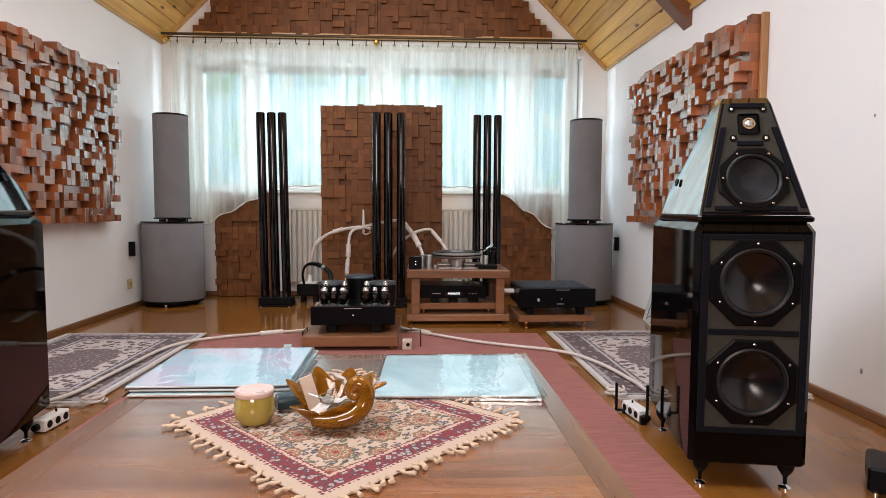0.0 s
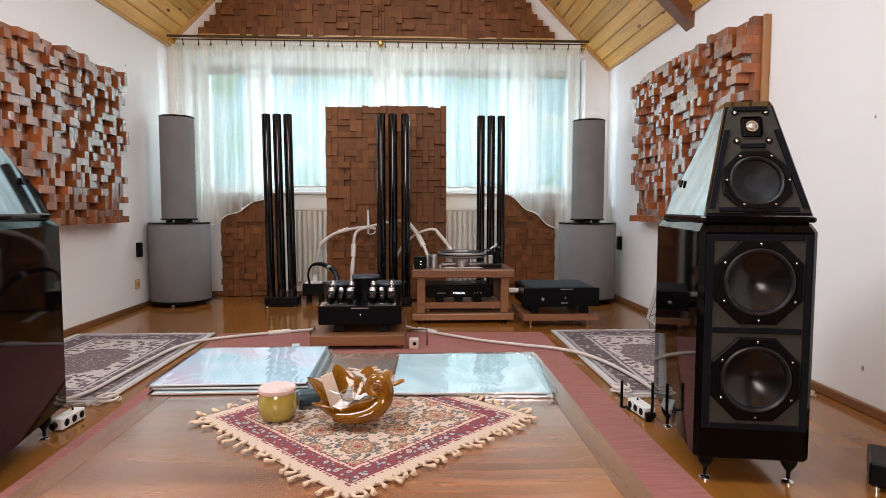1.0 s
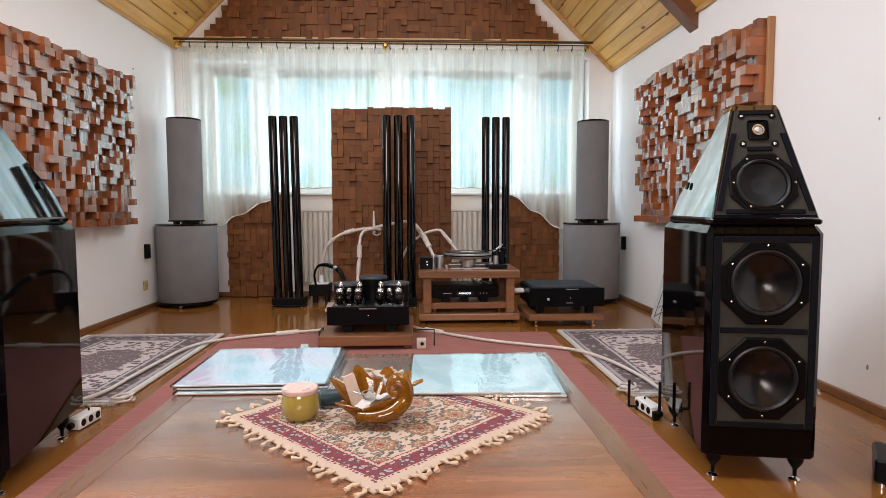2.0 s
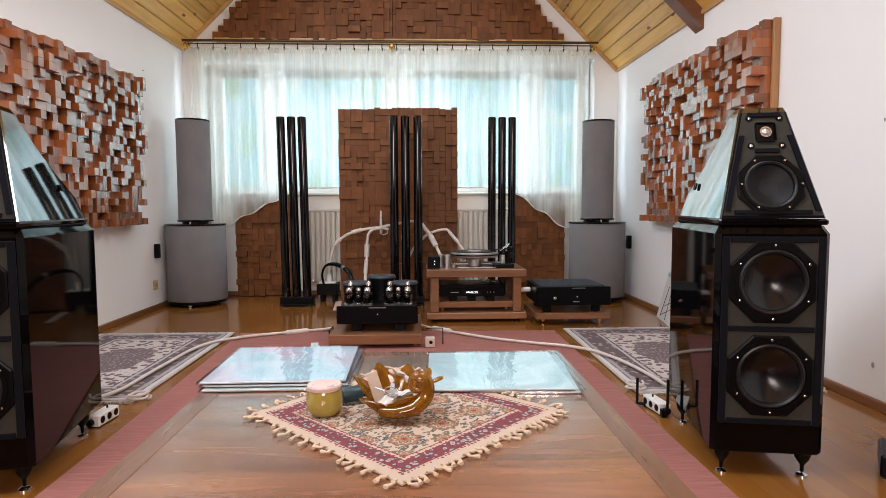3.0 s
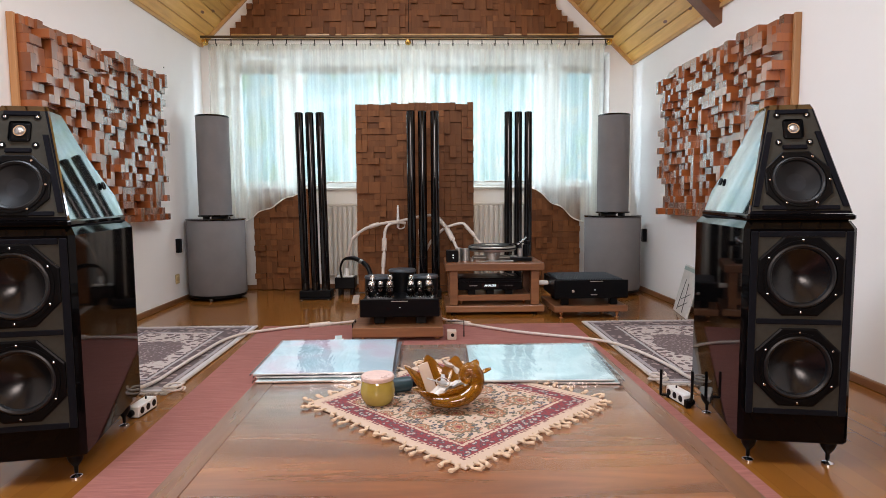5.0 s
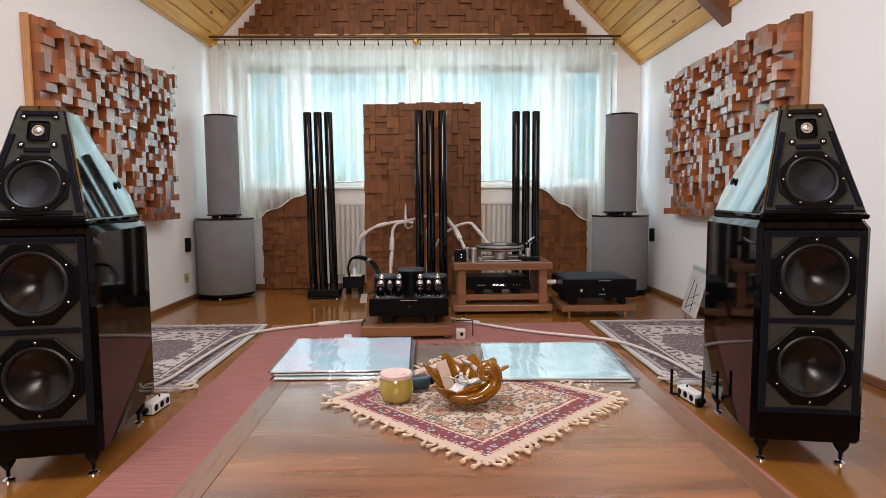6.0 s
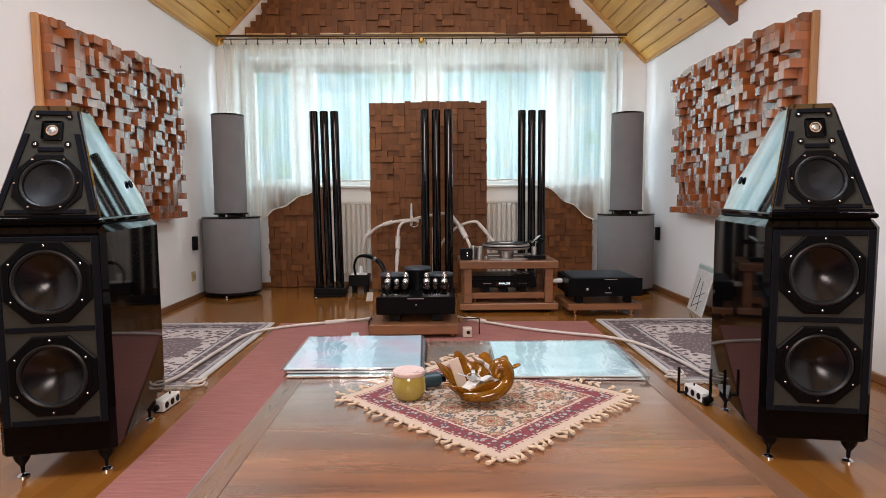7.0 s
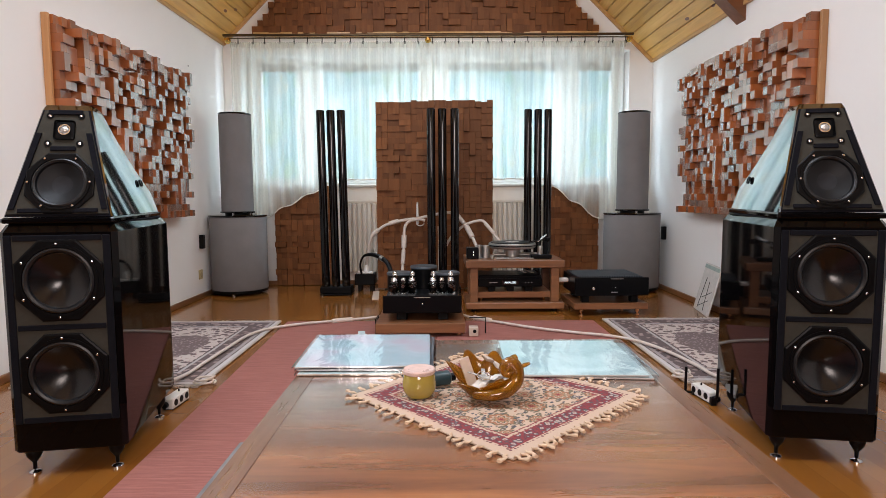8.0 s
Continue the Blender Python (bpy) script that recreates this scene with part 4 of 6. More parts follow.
    for x, u in ((-0.0425, 0.219), (0.0425, 0.219), (-0.0415, 0.306), (0.0415, 0.306)):
        part("screw", lathe([(0.0042, 0.0), (0.0042, 0.0022), (0.0026, 0.003), (0, 0.003)], 10, face @ Matrix.Translation((x, -0.004, u)) @ FRONT), CHROME, s, "", True)
        part("screw_cup", lathe([(0.0098, 0.0), (0.0098, 0.0025), (0.0052, 0.0025), (0.0052, 0)], 14, face @ Matrix.Translation((x, -0.0035, u)) @ FRONT), BASKET, s, "", True)
    for sgn in (-1, 1):
        part("grommet", lathe([(0.013, 0), (0.013, 0.006), (0.006, 0.006), (0, 0.002)], 16, Matrix.Translation((sgn * 0.104, 0.40, zb + 0.12)) @ pose(0, 0, 0, 0, sgn * 75, 0)), BASKET, s, "", True)
    for x, y in ((-0.112, 0.033), (0.112, 0.033), (-0.122, 0.432), (0.122, 0.432)):
        sp = part("spike", lathe([(0.0, 0.077), (0.022, 0.076), (0.0225, 0.066), (0.0195, 0.054), (0.012, 0.042), (0.006, 0.034), (0.0052, 0.014), (0, 0.008)], 20, Matrix.Translation((x, y, 0))), BLACK, s, "turned black spike", True)
        part("spike_disc", lathe([(0, 0.0), (0.016, 0.0), (0.016, 0.005), (0.012, 0.008), (0.006, 0.009), (0, 0.010)], 20, Matrix.Translation((x, y, 0))), CHROME, sp, "polished disc", True)
    return s


def moved(bm, m):
    bm.transform(m)
    return bm


right = loudspeaker()
right.matrix_world = pose(0.9555, 1.6415, 0, 0, 0, -10)
left = copy_thing(right, pose(-1.2535, 1.612, 0, 0, 0, 10))


# ---- round fabric traps in the corners ----
def bass_trap(x, y):
    t = thing("bass_trap", "tall grey fabric cylinder on a wider grey drum", "bass trap", pose(x, y, 0), "corner bass traps")
    part("lower_drum", lathe([(0.0, 0.045), (0.225, 0.045), (0.228, 0.05), (0.228, 0.635), (0.225, 0.64), (0, 0.64)], 64), GREYFAB, t, "", True)
    part("base_disc", rod(0.224, 0.022, 0.045, 64, 0.004), BLACK, t, "", True)
    part("lower_cap", rod(0.233, 0.641, 0.656, 64, 0.004), BLACKGLOSS, t, "glossy black rim", True)
    part("upper_drum", lathe([(0.0, 0.685), (0.128, 0.685), (0.128, 1.468), (0, 1.468)], 48), GREYFAB, t, "", True)
    part("neck", rod(0.10, 0.656, 0.672, 40), BLACK, t, "", True)
    part("upper_base", rod(0.138, 0.672, 0.686, 48, 0.003), BLACKGLOSS, t, "", True)
    part("upper_cap", rod(0.131, 1.468, 1.482, 48, 0.004), BLACKGLOSS, t, "glossy black rim", True)
    for k in range(3):
        a = -math.pi / 2 + k * 2 * math.pi / 3
        part("foot", rod(0.014, 0, 0.022, 14, 0.002, Matrix.Translation((0.17 * math.cos(a), 0.17 * math.sin(a), 0))), CHROME, t, "", True)
        part("spacer", rod(0.008, 0.655, 0.673, 10, 0, Matrix.Translation((0.112 * math.cos(a), 0.112 * math.sin(a), 0))), CHROME, t, "", True)
    return t


bass_trap(-1.853, 4.90)
bass_trap(1.430, 4.92)


# ---- black tube resonators ----
def tube_stand(x, y, turn, xs, h, r, lean=0.0):
    t = thing("tube_resonator", "row of tall glossy black tubes on a black base", "resonator", pose(x, y, 0, 0, 0, turn), "black tube resonators")
    for a, b in xs:
        up = Matrix.Translation((a, b, 0)) @ pose(0, 0, 0, 0, lean, 0)
        tb = part("tube", rod(r, 0.03, h, 24, 0.002, up), BLACKGLOSS, t, "", True)
        part("cap", rod(r * 0.86, h, h + 0.003, 20, 0, up), BLACK, tb, "", True)
    x0, x1 = min(a for a, b in xs) - 0.045, max(a for a, b in xs) + 0.045
    part("base_bar", box((x0, -0.045, 0.018), (x1, 0.10, 0.075), 0.006), BLACK, t)
    part("base_plate", box((x0, -0.055, 0.006), (x1, 0.14, 0.018), 0.003), BLACK, t)
    for a in (x0 + 0.02, x1 - 0.02):
        for b in (-0.04, 0.12):
            part("foot", rod(0.01, 0, 0.007, 10, 0, Matrix.Translation((a, b, 0))), CHROME, t, "", True)
    return t


tube_stand(-1.024, 4.76, 0, [(-0.082, 0), (0.0, 0.0), (0.082, 0)], 1.484, 0.033, -0.75)
tube_stand(0.612, 4.76, 0, [(-0.080, 0), (0.0, 0.0), (0.080, 0)], 1.484, 0.031)
tube_stand(-0.150, 4.72, 0, [(-0.094, 0), (-0.004, 0.0), (0.094, 0)], 1.487, 0.034)

# ---- carpet and rugs ----
bm = bmesh.new()
low = [bm.verts.new((x, y, 0.001)) for x, y in ((-0.99, -1.2), (0.83, -1.2), (0.80, 3.68), (-1.158, 3.70))]
high = [bm.verts.new((v.co.x, v.co.y, 0.009)) for v in low]
bm.faces.new(low[::-1])
bm.faces.new(high)
for k in range(4):
    bm.faces.new((low[k], low[(k + 1) % 4], high[(k + 1) % 4], high[k]))
bmesh.ops.bevel(bm, geom=bm.edges[:], offset=0.003, segments=1, affect="EDGES")
solid("carpet", bm, CARPET, "rose-red flat-woven carpet on the parquet", "carpet")


def rug(x, y, turn):
    r = thing("rug", "grey and cream patterned oriental rug with pale edges", "rug", pose(x, y, 0, 0, 0, turn), "oriental rugs")
    bm = bmesh.new()
    nx, ny = 24, 44
    top = {}
    for i in range(nx + 1):
        for j in range(ny + 1):
            u, v = -0.40 + 0.80 * i / nx, -0.645 + 1.29 * j / ny
            z = 0.010 + 0.003 * noise.noise((u * 4 + x, v * 4, 0))
            top[i, j] = bm.verts.new((u + 0.004 * noise.noise((v * 5, x, 1)), v, z))
    for i in range(nx):
        for j in range(ny):
            bm.faces.new((top[i, j], top[i + 1, j], top[i + 1, j + 1], top[i, j + 1]))
    edge = [e for e in bm.edges if e.is_boundary]
    ex = bmesh.ops.extrude_edge_only(bm, edges=edge)
    for v in ex["geom"]:
        if isinstance(v, bmesh.types.BMVert):
            v.co.z = 0.001
    part("woven_field", bm, RUG, r)
    for s in (-1, 1):
        fr = bmesh.new()
        for k in range(90):
            u = -0.395 + 0.79 * k / 89
            d = random.uniform(0.018, 0.034)
            box((u - 0.0035, min(s * 0.643, s * (0.643 + d)), 0.001), (u + 0.0035, max(s * 0.643, s * (0.643 + d)), 0.006 + random.uniform(0, 0.003)), 0, fr)
        part("fringe", fr, PALEFRINGE, r, "pale cotton fringe")
        part("edge_band", box((min(s * 0.398, s * 0.412), -0.643, 0.002), (max(s * 0.398, s * 0.412), 0.643, 0.013), 0.004), PALEFRINGE, r, "pale bound edge")
    return r


rug(-1.605, 3.065, 0)
rug(1.275, 3.075, 0)

# ---- coffee table ----
TX0, TX1, TY0, TY1, TZ = -0.511, 0.340, 0.30, 1.612, 0.392
table = thing("coffee_table", "low walnut coffee table with an inlaid plank top", "table")
bl, br, b = 0.042, 0.040, 0.042
for lo, hi in (((TX0, TY0, TZ - 0.035), (TX0 + bl, TY1, TZ)), ((TX1 - br, TY0, TZ - 0.035), (TX1, TY1, TZ)),
               ((TX0 + bl + 0.0005, TY0, TZ - 0.035), (TX1 - br - 0.0005, TY0 + b, TZ)), ((TX0 + bl + 0.0005, TY1 - b, TZ - 0.035), (TX1 - br - 0.0005, TY1, TZ))):
    part("top_border", box(lo, hi, 0.0008), TABLEWOOD, table)
part("top_panel", box((TX0 + bl + 0.0004, TY0 + b + 0.001, TZ - 0.030), (TX1 - br - 0.0004, TY1 - b - 0.001, TZ - 0.0004), 0.0006), TABLETOP, table, "reddish walnut panel with grain across")
part("apron", box((TX0 + 0.05, TY0 + 0.05, TZ - 0.10), (TX1 - 0.05, TY1 - 0.05, TZ - 0.036), 0.003), TABLEWOOD, table)
part("shelf", box((TX0 + 0.02, TY0 + 0.03, 0.10), (TX1 - 0.02, TY1 - 0.03, 0.125), 0.003), TABLEWOOD, table)
for x in (TX0 + 0.04, TX1 - 0.04):
    for y in (TY0 + 0.05, TY1 - 0.05):
        part("leg", box((x - 0.032, y - 0.032, 0.009), (x + 0.032, y + 0.032, TZ - 0.036), 0.004), TABLEWOOD, table)
mags = thing("magazine_stack", "stack of thin pale magazines on the table's lower shelf", "magazines")
for k in range(7):
    z = 0.126 + k * 0.013
    dx = 0.0042 * k + random.uniform(-0.0012, 0.0012)
    part("magazine", box((-0.689 + dx, 0.62, z), (-0.22 + dx, 1.300 + dx, z + 0.0115), 0.002), (SLEEVE_C, PAPER, GREYFAB)[k % 3], mags)


# ---- woven mat with tassels ----
MATM = pose(-0.077, 1.136, TZ + 0.001)
mat_thing = thing("table_mat", "cream and red woven oriental mat with knotted tassels", "table mat", MATM)
H = 0.213


CORNERS = [Vector(c) for c in ((0.012, -0.310), (0.315, -0.014), (-0.022, 0.310), (-0.285, -0.002))]


def skew(u, v):
    """The hand-woven mat is pulled out of square: a lozenge that is longer than wide."""
    a, b_ = (u + H) / (2 * H), (v + H) / (2 * H)
    return (1 - b_) * ((1 - a) * CORNERS[0] + a * CORNERS[1]) + b_ * ((1 - a) * CORNERS[3] + a * CORNERS[2])


bm = bmesh.new()
n = 40
grid = {}
flat = bm.loops.layers.uv.new("weave_plan")
for i in range(n + 1):
    for j in range(n + 1):
        u, v = -H + 2 * H * i / n, -H + 2 * H * j / n
        wob = 0.003 * noise.noise((u * 9, v * 9, 2))
        p, q = skew(u, v)
        grid[i, j] = bm.verts.new((p + wob * (abs(v) / H), q + wob * (abs(u) / H), 0.0022 + 0.0008 * noise.noise((u * 16, v * 16, 0))))
for i in range(n):
    for j in range(n):
        f = bm.faces.new((grid[i, j], grid[i + 1, j], grid[i + 1, j + 1], grid[i, j + 1]))
        for loop, (a, b_) in zip(f.loops, ((i, j), (i + 1, j), (i + 1, j + 1), (i, j + 1))):
            loop[flat].uv = (-H + 2 * H * a / n, -H + 2 * H * b_ / n)
ex = bmesh.ops.extrude_edge_only(bm, edges=[e for e in bm.edges if e.is_boundary])
for v in ex["geom"]:
    if isinstance(v, bmesh.types.BMVert):
        v.co.z = 0.0
part("weave", bm, MATCLOTH, mat_thing)


def tassel():
    bm = lathe([(0.0, 0), (0.0020, 0.001), (0.0016, 0.007), (0.0026, 0.009), (0.0036, 0.0125), (0.0027, 0.016), (0.0018, 0.0175), (0.0025, 0.021), (0.0036, 0.029), (0.0033, 0.0335), (0, 0.034)], 9, pose(0, 0, 0.0036, 0, 90, 0) @ Matrix.Diagonal((0.7, 1.0, 1, 1)))
    for v in bm.verts:
        v.co.y += 0.0016 * math.sin(v.co.x * 260)
    return bm


tassel_mesh = finish("tassel", tassel(), CREAM, True)
for side, count in ((0, 27), (1, 17), (2, 18), (3, 21)):
    for k in range(count):
        u = -H + 2 * H * (k + 0.5 + random.uniform(-0.15, 0.15)) / count
        q = new("tassel", tassel_mesh)
        q.parent = mat_thing
        a = (-90, 180, 90, 0)[side]
        p = Matrix.Rotation(radians(a), 4, "Z") @ Matrix.Translation((H - 0.004, u, 0))
        sx, sy = skew(p.translation.x, p.translation.y)
        p = Matrix.Translation((sx, sy, 0)) @ Matrix.Rotation(radians(a + 48), 4, "Z")
        q.matrix_local = p @ pose(0, 0, 0, 0, 0, random.gauss(0, 17))
        q.scale = (random.uniform(0.62, 0.95), random.choice((-1, 1)) * random.uniform(1.0, 1.4), 1.15)


# ---- records on the table ----
def record(cx, cy, z, turn, sleeve, label, over=0.0, edge=None):
    r = thing("record_sleeve", label, "record", pose(cx, cy, z, 0, 0, turn), "record sleeves")
    part("cover", box((-0.1575, -0.1575, 0.0005), (0.1575, 0.1575, 0.0045), 0.001), sleeve, r)
    part("spine", box((-0.157, -0.1595, 0.0008), (0.157, -0.158, 0.0042), 0.0005), edge or PAPER, r, "pale card edge")
    bm = bmesh.new()
    n = 24
    hx = 0.163
    g = {}
    for i in range(n + 1):
        for j in range(n + 1):
            u, v = -hx + (2 * hx + over) * i / n, -hx + 2 * hx * j / n
            g[i, j] = bm.verts.new((u, v, 0.0056 + 0.0009 * noise.noise((u * 11 + cx, v * 7, 3.3))))
    for i in range(n):
        for j in range(n):
            bm.faces.new((g[i, j], g[i + 1, j], g[i + 1, j + 1], g[i, j + 1]))
    ex = bmesh.ops.extrude_edge_only(bm, edges=[e for e in bm.edges if e.is_boundary])
    for v in ex["geom"]:
        if isinstance(v, bmesh.types.BMVert):
            v.co.z = 0.0002
    p = part("plastic_sleeve", bm, PLASTIC, r, "clear wrinkled plastic sleeve", True)
    p.visible_shadow = False
    return r


def plastic_material():
    m, nt, b = nodes_of("clear_sleeve_plastic")
    nodes, links = nt.nodes, nt.links
    gl = nodes.new("ShaderNodeBsdfGlossy")
    gl.inputs["Roughness"].default_value = 0.06
    tr = nodes.new("ShaderNodeBsdfTransparent")
    mx = nodes.new("ShaderNodeMixShader")
    fr = nodes.new("ShaderNodeFresnel")
    fr.inputs["IOR"].default_value = 2.1
    bp = nodes.new("ShaderNodeBump")
    bp.inputs["Strength"].default_value = 0.5
    bp.inputs["Distance"].default_value = 0.004
    links.new(noise_tex(nt, coords(nt, (8, 4, 1)), 1.0, 3, 0.5, 1.8), bp.inputs["Height"])
    links.new(bp.outputs["Normal"], gl.inputs["Normal"])
    links.new(fr.outputs[0], mx.inputs[0])
    links.new(tr.outputs[0], mx.inputs[1])
    links.new(gl.outputs[0], mx.inputs[2])
    links.new(mx.outputs[0], nodes["Material Output"].inputs["Surface"])
    return m


PLASTIC = plastic_material()
record(-0.352, 1.434, TZ + 0.001, 0.5, SLEEVE_B, "pale record cover with a cream edge under another on the table", 0.0, CARD)
record(-0.352, 1.446, TZ + 0.0078, -0.4, SLEEVE_C, "dark record cover in the middle of the stack")
record(-0.362, 1.448, TZ + 0.0146, 1.0, SLEEVE_A, "opal pink and grey record cover, tinted like the window's reflection, in a clear sleeve")
record(0.156, 1.399, TZ + 0.0005, -4.5, SLEEVE_B, "pale record cover half under another")
record(0.137, 1.393, TZ + 0.0072, -1.5, SLEEVE_B, "pale grey record cover in a clear sleeve", 0.014)


# ---- amber glass bird bowl ----
def wave(keys, a):
    """Smooth closed curve through (degrees, value) keys."""
    a = a % 360
    ks = [(k, v) for k, v in keys] + [(keys[0][0] + 360, keys[0][1])]
    if a < ks[0][0]:
        a += 360
    for (a0, v0), (a1, v1) in zip(ks, ks[1:]):
        if a0 <= a <= a1:
            t = (a - a0) / (a1 - a0)
            return v0 + (v1 - v0) * (3 * t * t - 2 * t ** 3)
    return ks[0][1]


def glass_bowl(x, y):
    """A hollow bird: lobed wings behind, a pointed tail lobe, a swelling breast and a curled head."""
    g = thing("glass_bowl", "amber glass bird-shaped bowl holding papers and keys", "bowl", pose(x, y, TZ + 0.005))
    reach = [(5, 0.064), (36, 0.076), (54, 0.064), (74, 0.072), (98, 0.058), (124, 0.074), (150, 0.056), (176, 0.086), (198, 0.052), (222, 0.090), (248, 0.060), (290, 0.064), (335, 0.068)]
    rise = [(5, 0.058), (36, 0.076), (54, 0.062), (74, 0.078), (98, 0.058), (124, 0.083), (150, 0.050), (176, 0.074), (198, 0.036), (222, 0.046), (248, 0.034), (290, 0.048), (335, 0.058)]
    bm = bmesh.new()
    nu, nv = 120, 14
    outer, inner = [], []
    for j in range(nv + 1):
        s = j / nv
        ra, rb = [], []
        for i in range(nu):
            d = 360 * i / nu
            a = radians(d)
            rim, top = wave(reach, d), wave(rise, d)
            fold = s ** 1.4
            rad_ = 0.024 + (0.058 - 0.024) * s ** 0.5 * (1 - fold) + (rim - 0.024) * s ** 0.6 * fold
            z = 0.003 + (top - 0.003) * s ** 1.6
            th = 0.0036 - 0.0014 * s
            ra.append(bm.verts.new((rad_ * math.cos(a), rad_ * math.sin(a) * 0.92, z - (0.003 if j == 0 else 0))))
            rb.append(bm.verts.new(((rad_ - th) * math.cos(a), (rad_ - th) * math.sin(a) * 0.92, z + (0.004 if j < nv else 0.0))))
        outer.append(ra)
        inner.append(rb)
    for rings in (outer, inner):
        for p, q in zip(rings, rings[1:]):
            for i in range(nu):
                k = (i + 1) % nu
                bm.faces.new((p[i], p[k], q[k], q[i]))
    for i in range(nu):
        k = (i + 1) % nu
        bm.faces.new((outer[-1][i], outer[-1][k], inner[-1][k], inner[-1][i]))
    bm.faces.new(outer[0])
    bm.faces.new(inner[0])
    part("bowl_body", bm, AMBER, g, "", True)
    # breast and neck sweep round the front and curl into a scroll
    part("bird_neck", tube([(-0.030, -0.046, 0.020), (0.000, -0.054, 0.020), (0.030, -0.051, 0.026), (0.050, -0.041, 0.040), (0.055, -0.036, 0.056), (0.052, -0.034, 0.070), (0.043, -0.034, 0.077), (0.034, -0.035, 0.073), (0.032, -0.037, 0.065), (0.037, -0.039, 0.060), (0.042, -0.040, 0.064), (0.040, -0.041, 0.068)], lambda t: 0.004 + 0.0185 * math.sin(math.pi * min(1, 0.10 + 0.62 * t)) ** 1.2 * (1 - 0.80 * t), 18, 8), AMBER, g, "", True)
    part("bird_tail", tube([(0.058, 0.0, 0.058), (0.068, 0.002, 0.060), (0.078, 0.004, 0.064), (0.087, 0.005, 0.067)], lambda t: 0.0025 + 0.005 * math.sin(math.pi * min(1, t * 0.9)), 10, 6, 0.5), AMBER, g, "", True)
    return g


glass_bowl(-0.082, 1.115)
def crumpled(sx, sy, seed):
    """A small folded sheet with creases."""
    bm = bmesh.new()
    n = 10
    for lay in (0, 1):
        g = {}
        for i in range(n + 1):
            for j in range(n + 1):
                u, v = -sx + 2 * sx * i / n, -sy + 2 * sy * j / n
                z = 0.006 * noise.noise((u * 70 + seed, v * 60, 0)) + 0.004 * abs(math.sin(u * 140 + seed)) + (0.0012 + 0.003 * (1 - abs(v) / sy)) * lay
                g[i, j] = bm.verts.new((u + 0.004 * noise.noise((v * 50, seed, 2)), v + 0.004 * noise.noise((u * 50, seed, 5)), z))
        for i in range(n):
            for j in range(n):
                bm.faces.new((g[i, j], g[i + 1, j], g[i + 1, j + 1], g[i, j + 1]))
    return bm


paper_items = thing("paper_packets", "card packet, clear sachet and white tissue lying in the bowl", "paper")
part("card_packet", moved(box((-0.011, -0.002, -0.032), (0.011, 0.002, 0.032), 0.001), pose(-0.121, 1.102, 0.450, -14, -14, 28)), CARD, paper_items, "upright beige card packet")
part("sachet", moved(crumpled(0.013, 0.038, 7.4), pose(-0.062, 1.122, 0.455, 22, 24, 52)), SACHET, paper_items, "clear plastic sachet", True)
for k, (m, sx, sy) in enumerate(((pose(-0.066, 1.096, 0.436, 10, -12, -62), 0.013, 0.036), (pose(-0.094, 1.084, 0.434, 14, 14, -40), 0.010, 0.024), (pose(-0.046, 1.106, 0.444, 18, -10, 20), 0.010, 0.018))):
    part("tissue", moved(crumpled(sx, sy, k * 3.7), m), PAPER, paper_items, "", True)
keys = thing("key_ring", "steel key ring with keys in the bowl", "keys")
ring = tube([(0.013 * math.cos(k * math.pi / 8), 0.013 * math.sin(k * math.pi / 8), 0.0) for k in range(17)], 0.0012, 6, 3)
part("ring", moved(ring, pose(-0.092, 1.080, 0.450, 20, 10, 0)), CHROME, keys, "", True)
for a in (0, 70):
    part("key", moved(join(box((-0.004, 0.0, -0.001), (0.004, 0.034, 0.001), 0.0008), rod(0.009, -0.0012, 0.0012, 12)), pose(-0.092, 1.083, 0.447, 12, 8, a)), STEEL, keys)

candle = thing("candle_jar", "olive green glass candle jar with a pale pink lid", "candle", pose(-0.221, 1.124, TZ + 0.0035) @ Matrix.Scale(0.93, 4))
part("jar", lathe([(0, 0), (0.024, 0), (0.030, 0.004), (0.0365, 0.018), (0.0375, 0.030), (0.0345, 0.047), (0.0325, 0.053), (0, 0.053)], 40), OLIVE, candle, "", True)
part("lid", lathe([(0, 0.053), (0.0345, 0.053), (0.0355, 0.0545), (0.0355, 0.0605), (0.0335, 0.063), (0.030, 0.0625), (0, 0.0615)], 40), LID, candle, "speckled pale pink lid", True)
cap = thing("dark_bottle", "small dark teal bottle lying on the mat", "bottle", pose(-0.176, 1.185, TZ + 0.0215, 0, 90, 24))
part("body", lathe([(0, -0.022), (0.014, -0.022), (0.0155, -0.018), (0.0155, 0.016), (0.012, 0.02), (0, 0.02)], 24), TEAL, cap, "", True)
part("neck", rod(0.009, 0.02, 0.032, 16, 0.001), BLACK, cap, "", True)


# ---- equipment rack ----
rack = thing("hifi_rack", "walnut hi-fi rack with square posts", "rack")
RXa, RXb, RYa, RYb = 0.0, 0.680, 3.995, 4.46
part("top_board", box((RXa, RYa, 0.308), (RXb, RYb, 0.360), 0.004), RACKWOOD, rack)
part("bottom_board", box((RXa, RYa, 0.022), (RXb, RYb, 0.066), 0.004), RACKWOOD, rack)
for x in (0.030, 0.592):
    for y in (4.02, 4.38):
        part("post", box((x, y, 0.067), (x + 0.055, y + 0.055, 0.307), 0.003), RACKWOOD, rack)
for x in (0.06, 0.62):
    for y in (4.06, 4.40):
        part("foot", rod(0.022, 0.0, 0.021, 16, 0.002, Matrix.Translation((x, y, 0))), BLACK, rack, "", True)
mid = thing("isolation_platform", "thick walnut platform on brass spikes inside the rack", "platform", group="isolation platforms")
part("board", box((0.060, 4.05, 0.092), (0.598, 4.36, 0.134), 0.004), RACKWOOD, mid)
